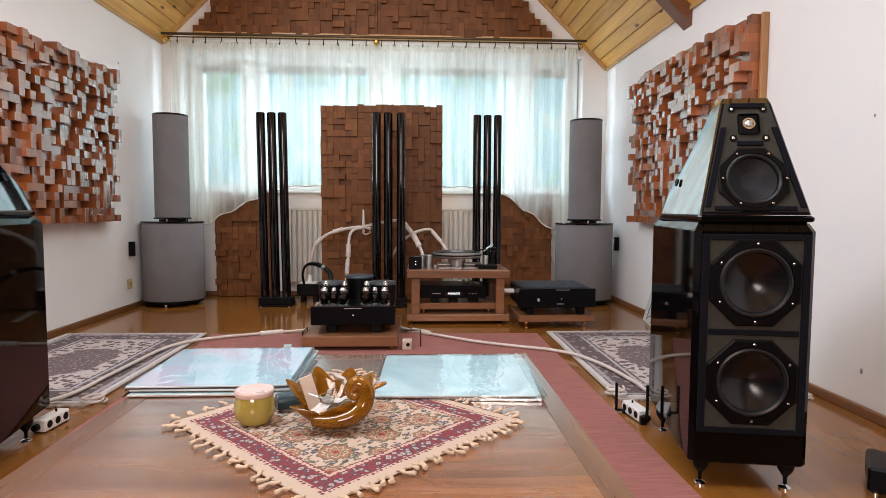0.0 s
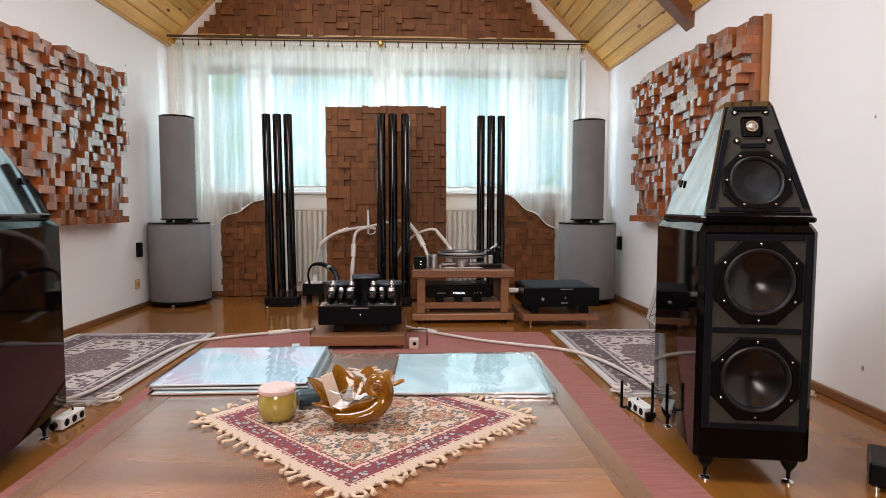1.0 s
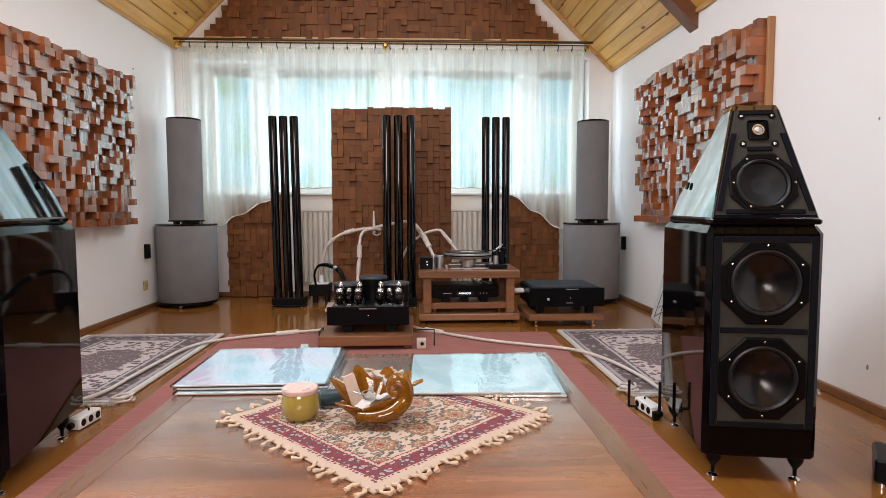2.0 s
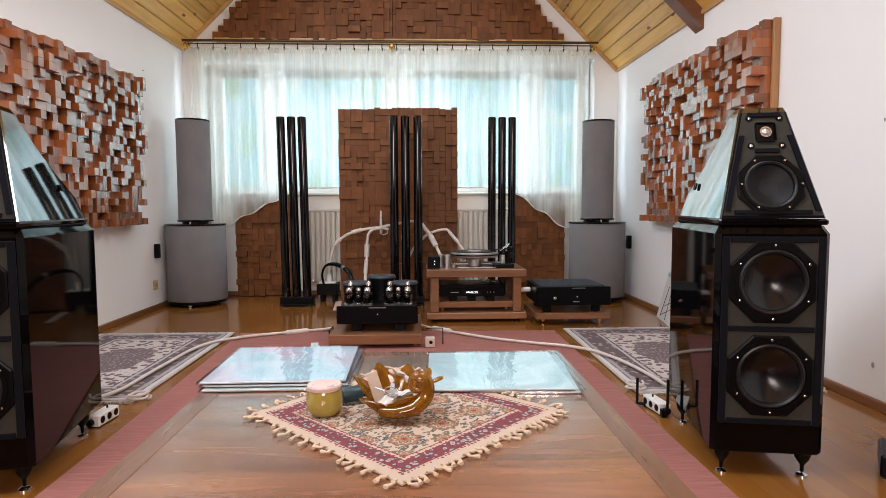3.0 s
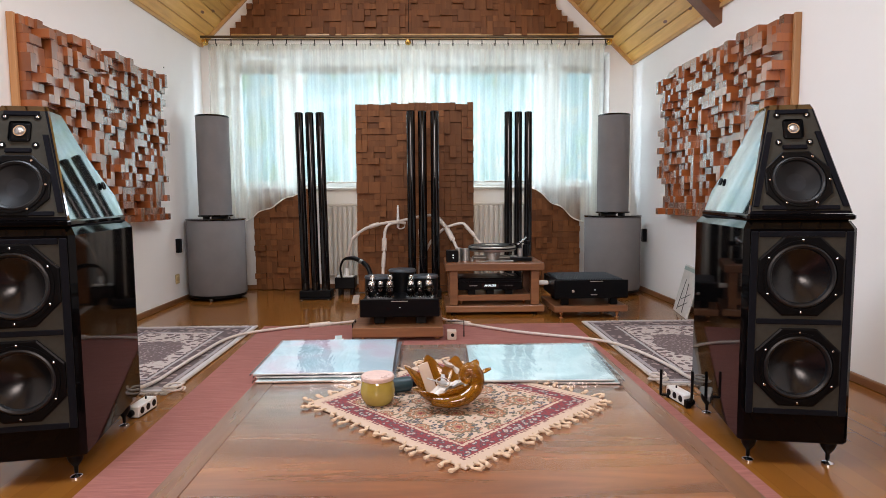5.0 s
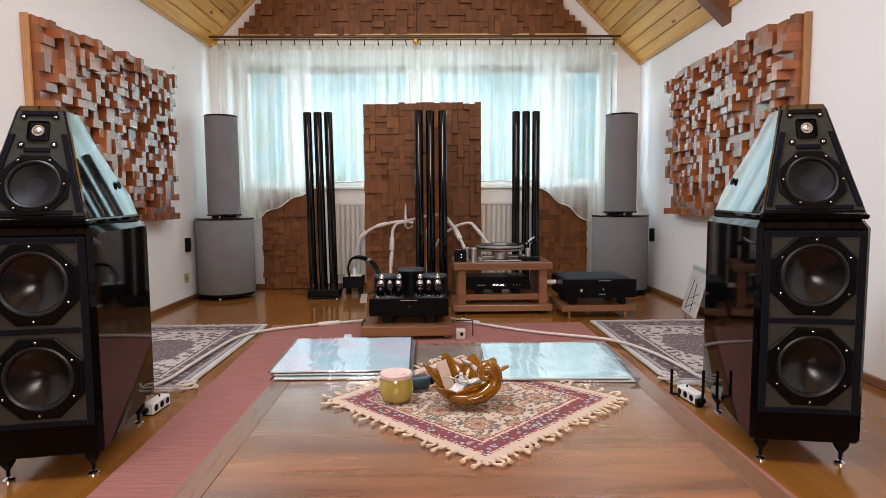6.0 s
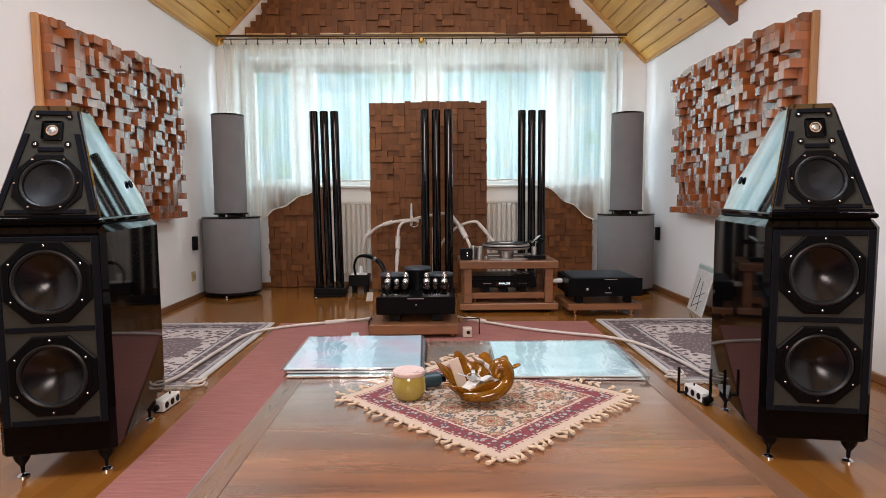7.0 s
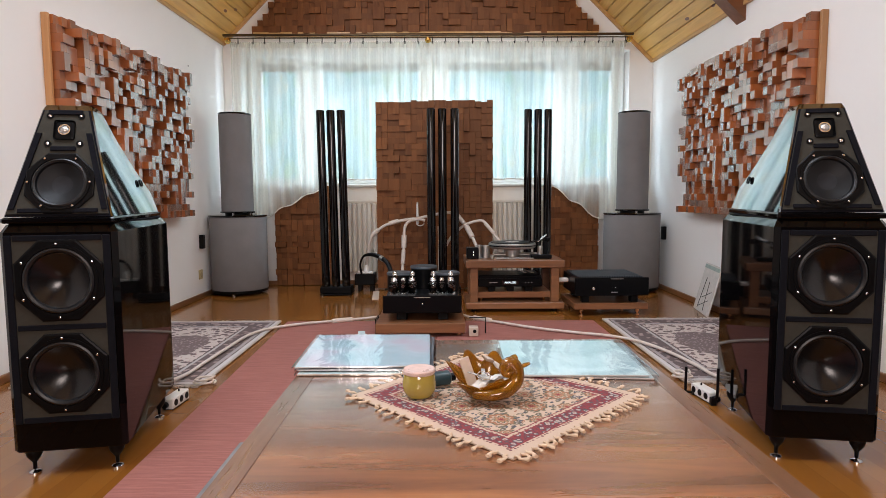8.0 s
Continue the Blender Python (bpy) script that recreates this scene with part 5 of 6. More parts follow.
for x in (0.11, 0.55):
    for y in (4.08, 4.32):
        part("spike", lathe([(0, 0.066), (0.004, 0.067), (0.012, 0.080), (0.012, 0.091), (0, 0.091)], 14, Matrix.Translation((x, y, 0))), BRASS, mid, "", True)


def letters(text, size, m, parent, material, name="lettering"):
    cu = bpy.data.curves.new(name, "FONT")
    cu.body, cu.size, cu.align_x, cu.align_y, cu.extrude = text, size, "CENTER", "CENTER", 0.0004
    tmp = bpy.data.objects.new(name, cu)
    scene.collection.objects.link(tmp)
    me = bpy.data.meshes.new_from_object(tmp.evaluated_get(bpy.context.evaluated_depsgraph_get()))
    bpy.data.objects.remove(tmp)
    me.materials.clear()
    me.materials.append(material)
    ob = new(name, me)
    ob.parent = parent
    ob.matrix_local = m
    return ob


dac = thing("preamplifier", "slim black preamplifier with a lit white display", "amplifier")
part("chassis", box((0.092, 4.06, 0.168), (0.530, 4.33, 0.250), 0.004), AMPBLACK, dac)
part("faceplate", box((0.088, 4.050, 0.170), (0.534, 4.060, 0.226), 0.003), AMPBLACK, dac)
part("display_window", box((0.252, 4.0478, 0.184), (0.372, 4.050, 0.214), 0.001), BLACKGLOSS, dac, "dark display window")
letters("ANALOG", 0.0195, pose(0.312, 4.0472, 0.199, 90, 0, 0), dac, DISPLAY)
part("brand_bar", box((0.165, 4.0485, 0.197), (0.222, 4.050, 0.201)), STEEL, dac, "small grey lettering bar")
for x in (0.418, 0.440, 0.462):
    part("button", rod(0.0035, 0, 0.003, 10, 0, Matrix.Translation((x, 4.050, 0.199)) @ FRONT), STEEL, dac, "", True)
for x in (0.16, 0.29, 0.42):
    part("foot", box((x, 4.07, 0.134), (x + 0.05, 4.12, 0.168), 0.003), BLACK, dac)
    part("foot", box((x, 4.26, 0.134), (x + 0.05, 4.31, 0.168), 0.003), BLACK, dac)
for k in range(2):
    part("rear_lead", tube([(0.40 + k * 0.05, 4.30, 0.25), (0.39 + k * 0.05, 4.27, 0.262), (0.42 + k * 0.05, 4.20, 0.256), (0.44 + k * 0.05, 4.17, 0.253)], 0.004, 8), CABLE, dac, "", True)

# ---- turntable ----
tt = thing("turntable", "silver open-chassis turntable with a black mat and tonearm", "turntable", pose(0.345, 4.235, 0.361))
part("base_arm", box((-0.14, -0.035, 0.010), (0.20, 0.035, 0.030), 0.006), STEEL, tt)
part("bearing_housing", rod(0.060, 0.0, 0.066, 40, 0.004), STEEL, tt, "", True)
plat = part("platter", lathe([(0, 0.066), (0.158, 0.066), (0.168, 0.072), (0.170, 0.080), (0.170, 0.100), (0.166, 0.104), (0, 0.104)], 64), STEEL, tt, "brushed silver platter", True)
part("sub_rim", lathe([(0.171, 0.082), (0.1735, 0.083), (0.1735, 0.090), (0.171, 0.091)], 64), BLACK, plat, "", True)
part("mat", rod(0.158, 0.104, 0.109, 64, 0.002), BLACK, tt, "black platter mat", True)
part("disc_label", rod(0.050, 0.109, 0.110, 40), PAPER, tt, "pale label", True)
part("spindle", rod(0.004, 0.110, 0.122, 12, 0.001), CHROME, tt, "", True)
for x, y, r_, h in ((-0.198, -0.055, 0.032, 0.088), (-0.240, -0.02, 0.020, 0.090), (0.192, -0.060, 0.019, 0.084)):
    part("motor_pod", lathe([(0, 0), (r_, 0), (r_, h - 0.004), (r_ - 0.004, h), (0, h)], 32, Matrix.Translation((x, y, 0))), STEEL, tt, "turned silver pod", True)
part("small_pod", rod(0.012, 0, 0.024, 20, 0.002, Matrix.Translation((-0.155, -0.14, 0))), STEEL, tt, "", True)
arm = part("tonearm", tube([(0.245, 0.03, 0.118), (0.20, -0.02, 0.124), (0.14, -0.10, 0.122), (0.105, -0.125, 0.116)], 0.0045, 8), BLACK, tt, "black tonearm", True)
part("arm_post", rod(0.020, 0.0, 0.105, 20, 0.003, Matrix.Translation((0.245, 0.03, 0))), BLACK, arm, "", True)
part("counterweight", moved(rod(0.017, -0.02, 0.02, 20, 0.002), Matrix.Translation((0.262, 0.05, 0.118)) @ pose(0, 0, 0, 0, 90, 48)), BLACK, arm, "", True)
part("head_lift", moved(box((-0.05, -0.005, -0.004), (0.05, 0.005, 0.004), 0.001), pose(0.215, -0.01, 0.135, 0, -28, 35)), CHROME, arm)
part("speed_bar", box((-0.13, -0.175, 0.004), (0.13, -0.168, 0.010), 0.001), STEEL, tt)
part("arm_board", box((0.115, -0.150, 0.0), (0.262, -0.085, 0.028), 0.004), BLACK, tt, "black plinth block")
phono = thing("small_black_box", "small black power supply box with two white lights", "electronics", pose(0.052, 4.12, 0.361))
part("case", box((-0.042, -0.035, 0.0), (0.042, 0.06, 0.080), 0.004), AMPBLACK, phono)
for z in (0.03, 0.05):
    part("light", rod(0.003, 0, 0.002, 8, 0, Matrix.Translation((0.005, -0.035, z)) @ FRONT), LED, phono, "tiny white light", True)

# ---- valve amplifier on its platform ----
plat1 = thing("isolation_platform", "thick walnut platform holding the valve amplifier", "platform", group="isolation platforms")
part("board", box((-0.545, 3.245, 0.030), (-0.036, 3.86, 0.086), 0.004), RACKWOOD, plat1)
for x in (-0.49, -0.07):
    for y in (3.30, 3.80):
        part("foot", rod(0.014, 0.009, 0.030, 14, 0.002, Matrix.Translation((x, y, 0))), BRASS, plat1, "", True)
va = thing("valve_amplifier", "black valve amplifier with glass valves and capped transformers", "amplifier", pose(-0.281, 3.30, 0.087))
part("chassis", box((-0.215, 0.012, 0.045), (0.215, 0.50, 0.138), 0.004), AMPBLACK, va)
part("faceplate", box((-0.226, 0, 0.048), (0.226, 0.012, 0.150), 0.004), AMPBLACK, va)
for x in (-0.15, 0.09):
    for y in (0.05, 0.40):
        part("foot", box((x, y, 0.0), (x + 0.06, y + 0.06, 0.045), 0.004), BLACK, va)
part("light", rod(0.002, 0, 0.002, 8, 0, Matrix.Translation((0.002, 0, 0.103)) @ FRONT), LED, va, "tiny white light", True)
part("logo_bar", box((-0.047, -0.0015, 0.137), (0.047, 0.0005, 0.141)), STEEL, va, "thin silver maker's bar")
for x, y, r_, h in ((-0.145, 0.27, 0.078, 0.255), (0.145, 0.27, 0.078, 0.255), (0.0, 0.40, 0.085, 0.278)):
    t_ = part("transformer", rod(r_ - 0.003, 0.138, h - 0.018, 40, 0, Matrix.Translation((x, y, 0))), BLACK, va, "black round transformer can", True)
    part("cap", lathe([(0, h - 0.018), (r_, h - 0.018), (r_ + 0.002, h - 0.012), (r_ - 0.002, h - 0.002), (r_ - 0.02, h), (0, h)], 40, Matrix.Translation((x, y, 0))), SLATE, t_, "slate blue cap", True)


def valve(x, y, s, h=1.12):
    put = Matrix.Translation((x, y, 0.138)) @ Matrix.Diagonal((1, 1, h, 1)) @ Matrix.Translation((0, 0, -0.138))
    v = part("valve", lathe([(0, 0.138), (0.021 * s, 0.138), (0.021 * s, 0.150), (0.016 * s, 0.154), (0.0175 * s, 0.160), (0.0255 * s, 0.172 * 1), (0.026 * s, 0.190), (0.019 * s, 0.204), (0.0165 * s, 0.210), (0.0165 * s, 0.222), (0.010 * s, 0.230), (0, 0.231)], 24, put), BULB, va, "clear glass valve", True)
    part("socket", lathe([(0.024 * s, 0.138), (0.024 * s, 0.149), (0.021 * s, 0.151), (0.0, 0.151)], 20, put), CHROME, v, "", True)
    part("anode", lathe([(0, 0.153), (0.0150 * s, 0.154), (0.0225 * s, 0.172), (0.0225 * s, 0.190), (0.0165 * s, 0.201), (0, 0.203)], 12, put @ Matrix.Diagonal((1, 0.95, 1, 1))), BASKET, v, "dark anode plate", True)
    part("getter", lathe([(0, 0.2305), (0.0095 * s, 0.2295), (0.0155 * s, 0.222), (0.0160 * s, 0.212)], 20, put @ Matrix.Diagonal((0.985, 0.985, 0.998, 1))), CHROME, v, "silvered top", True)
    part("getter_ring", tube([(x + 0.007 * math.cos(k * math.pi / 5), y - 0.0245 * s, 0.192 + 0.007 * math.sin(k * math.pi / 5)) for k in range(11)], 0.0012, 5, 2), CHROME, v, "", True)


for x, s in ((-0.166, 1.2), (-0.113, 0.85), (-0.062, 1.2), (0.062, 1.2), (0.113, 0.85), (0.166, 1.2)):
    valve(x, 0.10, s)
for x, s in ((-0.166, 0.95), (-0.062, 0.95), (0.062, 0.95), (0.166, 0.95)):
    valve(x, 0.170, s, 1.42)

# ---- power amplifier on its platform ----
plat2 = thing("isolation_platform", "walnut platform on spikes holding the black amplifier", "platform", pose(0.958, 4.055, 0, 0, 0, 1.0), "isolation platforms")
part("board", box((-0.247, -0.21, 0.044), (0.247, 0.21, 0.086), 0.004), RACKWOOD, plat2)
for x in (-0.19, 0.19):
    for y in (-0.16, 0.16):
        part("spike", lathe([(0, 0.0), (0.014, 0.0), (0.014, 0.004), (0.004, 0.007), (0.012, 0.026), (0.012, 0.044), (0, 0.044)], 14, Matrix.Translation((x, y, 0))), BRASS, plat2, "", True)
pa = thing("power_amplifier", "wide black power amplifier with a slatted top", "amplifier", pose(0.958, 4.05, 0.107, 0, 0, 1.0))
part("chassis", box((-0.232, -0.20, 0.028), (0.232, 0.20, 0.150), 0.004), AMPBLACK, pa)
part("faceplate", box((-0.247, -0.212, 0.030), (0.247, -0.200, 0.152), 0.004), AMPBLACK, pa)
for k in range(26):
    x = -0.21 + k * 0.0165
    part("top_slat", box((x, -0.185, 0.150), (x + 0.009, 0.185, 0.158), 0.001), SLATE, pa)
part("light", rod(0.002, 0, 0.002, 8, 0, Matrix.Translation((0.022, -0.212, 0.087)) @ FRONT), LED, pa, "tiny white light", True)
part("logo_bar", box((-0.01, -0.2135, 0.142), (0.075, -0.2118, 0.146)), STEEL, pa, "thin silver bar")
part("label_bar", box((-0.005, -0.2135, 0.052), (0.038, -0.2118, 0.057)), STEEL, pa, "small grey lettering bar")
part("knob", rod(0.010, 0, 0.012, 20, 0.002, Matrix.Translation((-0.125, -0.212, 0.080)) @ FRONT), CHROME, pa, "", True)
for x in (-0.19, 0.14):
    for y in (-0.17, 0.11):
        part("foot", box((x, y, -0.0205), (x + 0.05, y + 0.05, 0.028), 0.004), BLACK, pa)
part("white_plug", box((-0.31, 0.02, 0.09), (-0.233, 0.06, 0.12), 0.008), WHITEPLASTIC, pa, "white mains plug")

# ---- mains blocks, cables ----
blk = thing("mains_block", "black mains distribution box by the radiator", "mains box", pose(-0.815, 4.99, 0))
part("case", box((-0.085, -0.06, 0.055), (0.085, 0.10, 0.150), 0.006), BLACK, blk)
for x in (-0.06, 0.04):
    for y in (-0.04, 0.06):
        part("foot", box((x, y, 0), (x + 0.03, y + 0.03, 0.055), 0.003), BLACK, blk)
part("socket_plate", box((-0.07, -0.05, 0.150), (0.07, 0.05, 0.162), 0.004), WHITEPLASTIC, blk, "white socket plate")
part("plug", lathe([(0, 0.162), (0.022, 0.162), (0.022, 0.205), (0.012, 0.225), (0, 0.225)], 16, Matrix.Translation((0.01, 0, 0))), WHITEPLASTIC, blk, "white plug", True)


def cable(name, label, pts, r, mat=None, sleeves=()):
    c = thing(name, label, "cable")
    part("jacket", tube(pts, r, 10, 8), mat or CABLE, c, "", True)
    for p, q, rr in sleeves:
        part("sleeve", tube([p, q], rr, 12, 3), CABLE if mat is None else STEEL, c, "thicker sleeve", True)
    return c


cable("speaker_cable", "thick cream loudspeaker cable across the carpet and rug", [(-0.44, 3.9, 0.03), (-0.60, 3.755, 0.021), (-0.80, 3.665, 0.021), (-1.02, 3.57, 0.021), (-1.19, 3.44, 0.022), (-1.265, 3.26, 0.024), (-1.285, 2.96, 0.024), (-1.295, 2.72, 0.024), (-1.305, 2.50, 0.024), (-1.32, 2.28, 0.06), (-1.33, 2.18, 0.16)], 0.0080, None, (((-0.74, 3.69, 0.021), (-0.86, 3.635, 0.021), 0.0155),))
cable("speaker_cable", "thick cream loudspeaker cable across the carpet and rug", [(-0.12, 3.92, 0.04), (0.0, 3.76, 0.021), (0.19, 3.575, 0.021), (0.40, 3.40, 0.021), (0.61, 3.28, 0.021), (0.775, 3.19, 0.022), (0.885, 3.05, 0.025), (0.957, 2.85, 0.024), (0.995, 2.62, 0.024), (1.01, 2.45, 0.024), (1.03, 2.28, 0.06), (1.03, 2.20, 0.15)], 0.0080, None, (((0.04, 3.72, 0.021), (0.14, 3.63, 0.021), 0.0155),))
cable("power_cable", "white braided power cable arching behind the valve amplifier", [(-0.805, 4.99, 0.225), (-0.785, 4.94, 0.33), (-0.745, 4.92, 0.47), (-0.66, 4.91, 0.545), (-0.58, 4.90, 0.58), (-0.47, 4.90, 0.605), (-0.37, 4.90, 0.615), (-0.30, 4.9, 0.60)], 0.0125, None, (((-0.74, 4.918, 0.478), (-0.69, 4.912, 0.525), 0.018), ((-0.60, 4.90, 0.575), (-0.52, 4.90, 0.598), 0.018)))
cable("power_cable", "white braided power cable dropping behind the valve amplifier", [(-0.36, 4.89, 0.61), (-0.43, 4.88, 0.595), (-0.465, 4.87, 0.55), (-0.475, 4.86, 0.46), (-0.475, 4.84, 0.38), (-0.485, 4.80, 0.22), (-0.47, 4.6, 0.06), (-0.40, 4.2, 0.08), (-0.36, 3.9, 0.17)], 0.0125, None, (((-0.474, 4.862, 0.48), (-0.476, 4.84, 0.38), 0.021), ((-0.477, 4.835, 0.36), (-0.484, 4.81, 0.25), 0.017)))
cable("power_cable", "white braided power cable arching to the turntable", [(-0.37, 4.90, 0.615), (-0.26, 4.90, 0.640), (-0.12, 4.88, 0.665), (-0.04, 4.86, 0.650), (0.03, 4.82, 0.57), (0.09, 4.76, 0.46), (0.13, 4.66, 0.36), (0.15, 4.55, 0.30)], 0.0125, None, (((-0.03, 4.857, 0.642), (0.025, 4.82, 0.575), 0.018), ((0.04, 4.81, 0.555), (0.085, 4.765, 0.468), 0.022)))
cable("power_cable", "white power cable arching over the rack", [(-0.16, 4.85, 0.06), (-0.15, 4.86, 0.30), (-0.10, 4.86, 0.44), (0.0, 4.84, 0.545), (0.08, 4.82, 0.585), (0.16, 4.80, 0.60), (0.20, 4.78, 0.575), (0.28, 4.74, 0.47), (0.33, 4.68, 0.40), (0.36, 4.56, 0.36)], 0.0115, None, (((0.19, 4.785, 0.582), (0.26, 4.75, 0.50), 0.015),))
cable("signal_cable", "thick black cable with a silver collar arching to the valve amplifier", [(-0.84, 4.93, 0.15), (-0.845, 4.90, 0.24), (-0.80, 4.84, 0.315), (-0.70, 4.76, 0.325), (-0.60, 4.64, 0.28), (-0.54, 4.45, 0.20), (-0.45, 4.1, 0.15), (-0.40, 3.84, 0.15)], lambda t: 0.009 + 0.010 * min(1, max(0, (t - 0.26) * 6)), BLACK, (((-0.655, 4.71, 0.310), (-0.635, 4.69, 0.300), 0.0215),))
cable("power_cable", "white cable hanging behind the black tubes", [(-0.19, 4.90, 0.55), (-0.185, 4.88, 0.40), (-0.19, 4.86, 0.22), (-0.2, 4.8, 0.02)], 0.006)
spike_ = thing("plastic_spike", "upright pale plastic tie on the absorber", "cable tie", pose(-0.365, 4.965, 0.60))
part("blade", lathe([(0, -0.03), (0.012, -0.03), (0.013, 0.02), (0.007, 0.15), (0, 0.155)], 10), WHITEPLASTIC, spike_, "", True)
part("hook", tube([(-0.01, -0.02, -0.03), (0.02, -0.03, -0.045), (0.05, -0.025, -0.035), (0.055, -0.02, -0.02)], 0.005, 8), WHITEPLASTIC, spike_, "", True)


def power_strip(x, y, turn, antenna, label):
    p = thing("power_strip", label, "power strip", pose(x, y, 0.0005, 0, 0, turn) @ Matrix.Scale(0.86, 4))
    part("case", box((-0.026, -0.075, 0.004), (0.026, 0.075, 0.052), 0.004), WHITEPLASTIC, p)
    part("base", box((-0.022, -0.07, 0), (0.022, 0.07, 0.004)), BLACK, p)
    sgn = 1 if not antenna else -1
    for y_ in (-0.048, 0.0, 0.048):
        part("socket", rod(0.015, 0, 0.003, 18, 0.001, Matrix.Translation((sgn * 0.0255, y_, 0.029)) @ pose(0, 0, 0, 0, sgn * 90, 0)), BLACK, p, "black socket", True)
    part("plug", rod(0.014, 0, 0.022, 16, 0.003, Matrix.Translation((-0.004 * sgn, -0.075, 0.026)) @ FRONT), BLACK, p, "", True)
    part("switch", rod(0.004, 0.052, 0.064, 10, 0.001, Matrix.Translation((0, 0.03, 0))), BLACK, p, "", True)
    return p


power_strip(-1.208, 2.195, -4, False, "white power strip with black sockets beside the loudspeaker")
power_strip(0.868, 2.225, 8, True, "white power strip with black plugs beside the loudspeaker")
for pts in ([(0.845, 2.27, 0.012), (0.815, 2.275, 0.012), (0.812, 2.275, 0.03), (0.812, 2.275, 0.115)], [(0.866, 2.150, 0.03), (0.868, 2.135, 0.03), (0.870, 2.125, 0.05), (0.870, 2.125, 0.15)]):
    st = thing("antenna", "short upright black antenna beside the power strip", "antenna")
    part("stick", tube(pts, 0.0055, 8, 6), BLACK, st, "", True)
    part("foot_pad", box((pts[0][0] - 0.01, pts[0][1] - 0.01, 0.0), (pts[0][0] + 0.01, pts[0][1] + 0.01, pts[0][2]), 0.001), BLACK, st)


def coil(x, y, z, label, r0):
    pts = []
    for k in range(26):
        a = k * 0.52
        pts.append((x + (r0 + 0.007 * math.sin(k * 1.3)) * math.cos(a), y + 0.042 * math.sin(a) + 0.006 * math.sin(k), z + 0.004 + 0.0011 * k))
    c = thing("coiled_cable", label, "cable")
    part("jacket", tube(pts, 0.0045, 8, 4), CABLE, c, "", True)


coil(-1.19, 2.43, 0.006, "coil of thin cream cable on the parquet", 0.038)
coil(0.875, 2.47, 0.006, "coil of thin cream cable beside the rug", 0.034)

# small things round the valve amplifier
ad = thing("adapter_box", "small cream adapter with a black socket on the carpet", "adapter", pose(0.012, 3.28, 0.0095))
part("case", box((-0.026, -0.03, 0), (0.026, 0.03, 0.052), 0.004), CARD, ad)
part("socket", rod(0.010, 0, 0.003, 14, 0, Matrix.Translation((0.004, -0.03, 0.03)) @ FRONT), BLACK, ad, "", True)
wf = thing("wire_stand", "thin black wire frame beside the walnut platform", "wire frame")
part("wire", tube([(-0.548, 3.30, 0.009), (-0.548, 3.30, 0.10), (-0.545, 3.42, 0.10), (-0.545, 3.42, 0.009)], 0.004, 6, 1), BLACK, wf)
part("wire", tube([(0.085, 3.34, 0.009), (0.085, 3.34, 0.10), (-0.01, 3.34, 0.10)], 0.004, 6, 1), BLACK, wf)
card = thing("small_card", "folded pale blue card on the carpet", "card", pose(-0.628, 3.29, 0.0095, 0, 0, 8))
part("leaf", moved(box((-0.020, -0.03, -0.001), (0.020, 0.03, 0.001)), pose(0, 0, 0.011, 16, 0, 0)), SLEEVE_B, card)
part("base_leaf", box((-0.028, -0.022, 0), (0.028, 0.03, 0.0015)), PAPER, card)
sheet = thing("paper_strip", "narrow pale paper strip on the parquet", "paper", pose(-0.70, 4.72, 0.0005, 0, 0, 5))
part("sheet", box((-0.026, -0.20, 0), (0.026, 0.22, 0.003), 0.001), CARD, sheet)

# black gadget on the parquet by the east wall
gad = thing("floor_gadget", "small black box with chrome feet on the parquet", "electronics", pose(1.278, 1.60, 0, 0, 0, -36))
part("case", box((-0.012, -0.012, 0.015), (0.20, 0.15, 0.082), 0.006), AMPBLACK, gad)
for x in (0.005, 0.18):
    for y in (0.005, 0.13):
        part("foot", rod(0.012, 0, 0.015, 14, 0.002, Matrix.Translation((x, y, 0))), CHROME, gad, "", True)

# picture leaning on the east wall
pic = thing("leaning_picture", "pale picture with a thin line drawing leaning on the wall", "picture", pose(1.60, 3.95, 0.001, 0, 14, -10))
part("board", box((0, -0.17, 0.0), (0.012, 0.19, 0.335), 0.002), PAPER, pic)
for a, b_ in (((0.10, 0.02), (0.06, 0.24)), ((0.06, 0.10), (-0.12, 0.16)), ((0.10, 0.03), (-0.10, 0.10)), ((-0.04, 0.02), (-0.02, 0.22))):
    part("drawn_line", tube([(-0.001, a[0], a[1]), (-0.001, b_[0], b_[1])], 0.0022, 6, 2), BASKET, pic)
part("top_strip", box((-0.002, -0.165, 0.30), (-0.0005, 0.185, 0.325)), plain("sage_green", (0.30, 0.38, 0.34), 0.6), pic)

# wall boxes, socket, marks, hanging cord
for x, y, z, s in ((XL, 4.68, 0.450, 1), (XR, 4.95, 0.482, -1)):
    wb = thing("wall_box", "small black box fixed to the wall", "wall box", pose(x, y, z), "black wall boxes")
    part("case", box((min(0.001 * s, 0.035 * s), -0.022, -0.055), (max(0.001 * s, 0.035 * s), 0.022, 0.055), 0.004), BLACK, wb)
sock = thing("wall_socket", "small yellowed wall socket", "socket", pose(XL, 4.66, 0.19))
part("plate", box((0.0005, -0.035, -0.038), (0.009, 0.035, 0.038), 0.004), plain("yellowed_plastic", (0.52, 0.40, 0.20), 0.4), sock)
part("insert", rod(0.02, 0.0, 0.004, 16, 0.001, Matrix.Translation((0.009, 0, 0)) @ pose(0, 0, 0, 0, 90, 0)), plain("old_socket", (0.40, 0.30, 0.15), 0.5), sock, "", True)
cord = thing("hanging_cord", "thin dark cord hanging before the gable", "cord")
part("line", tube([(-0.263, 5.16, 2.21), (-0.262, 5.16, 2.6), (-0.263, 5.16, 3.9)], 0.0025, 6, 3), BLACK, cord)
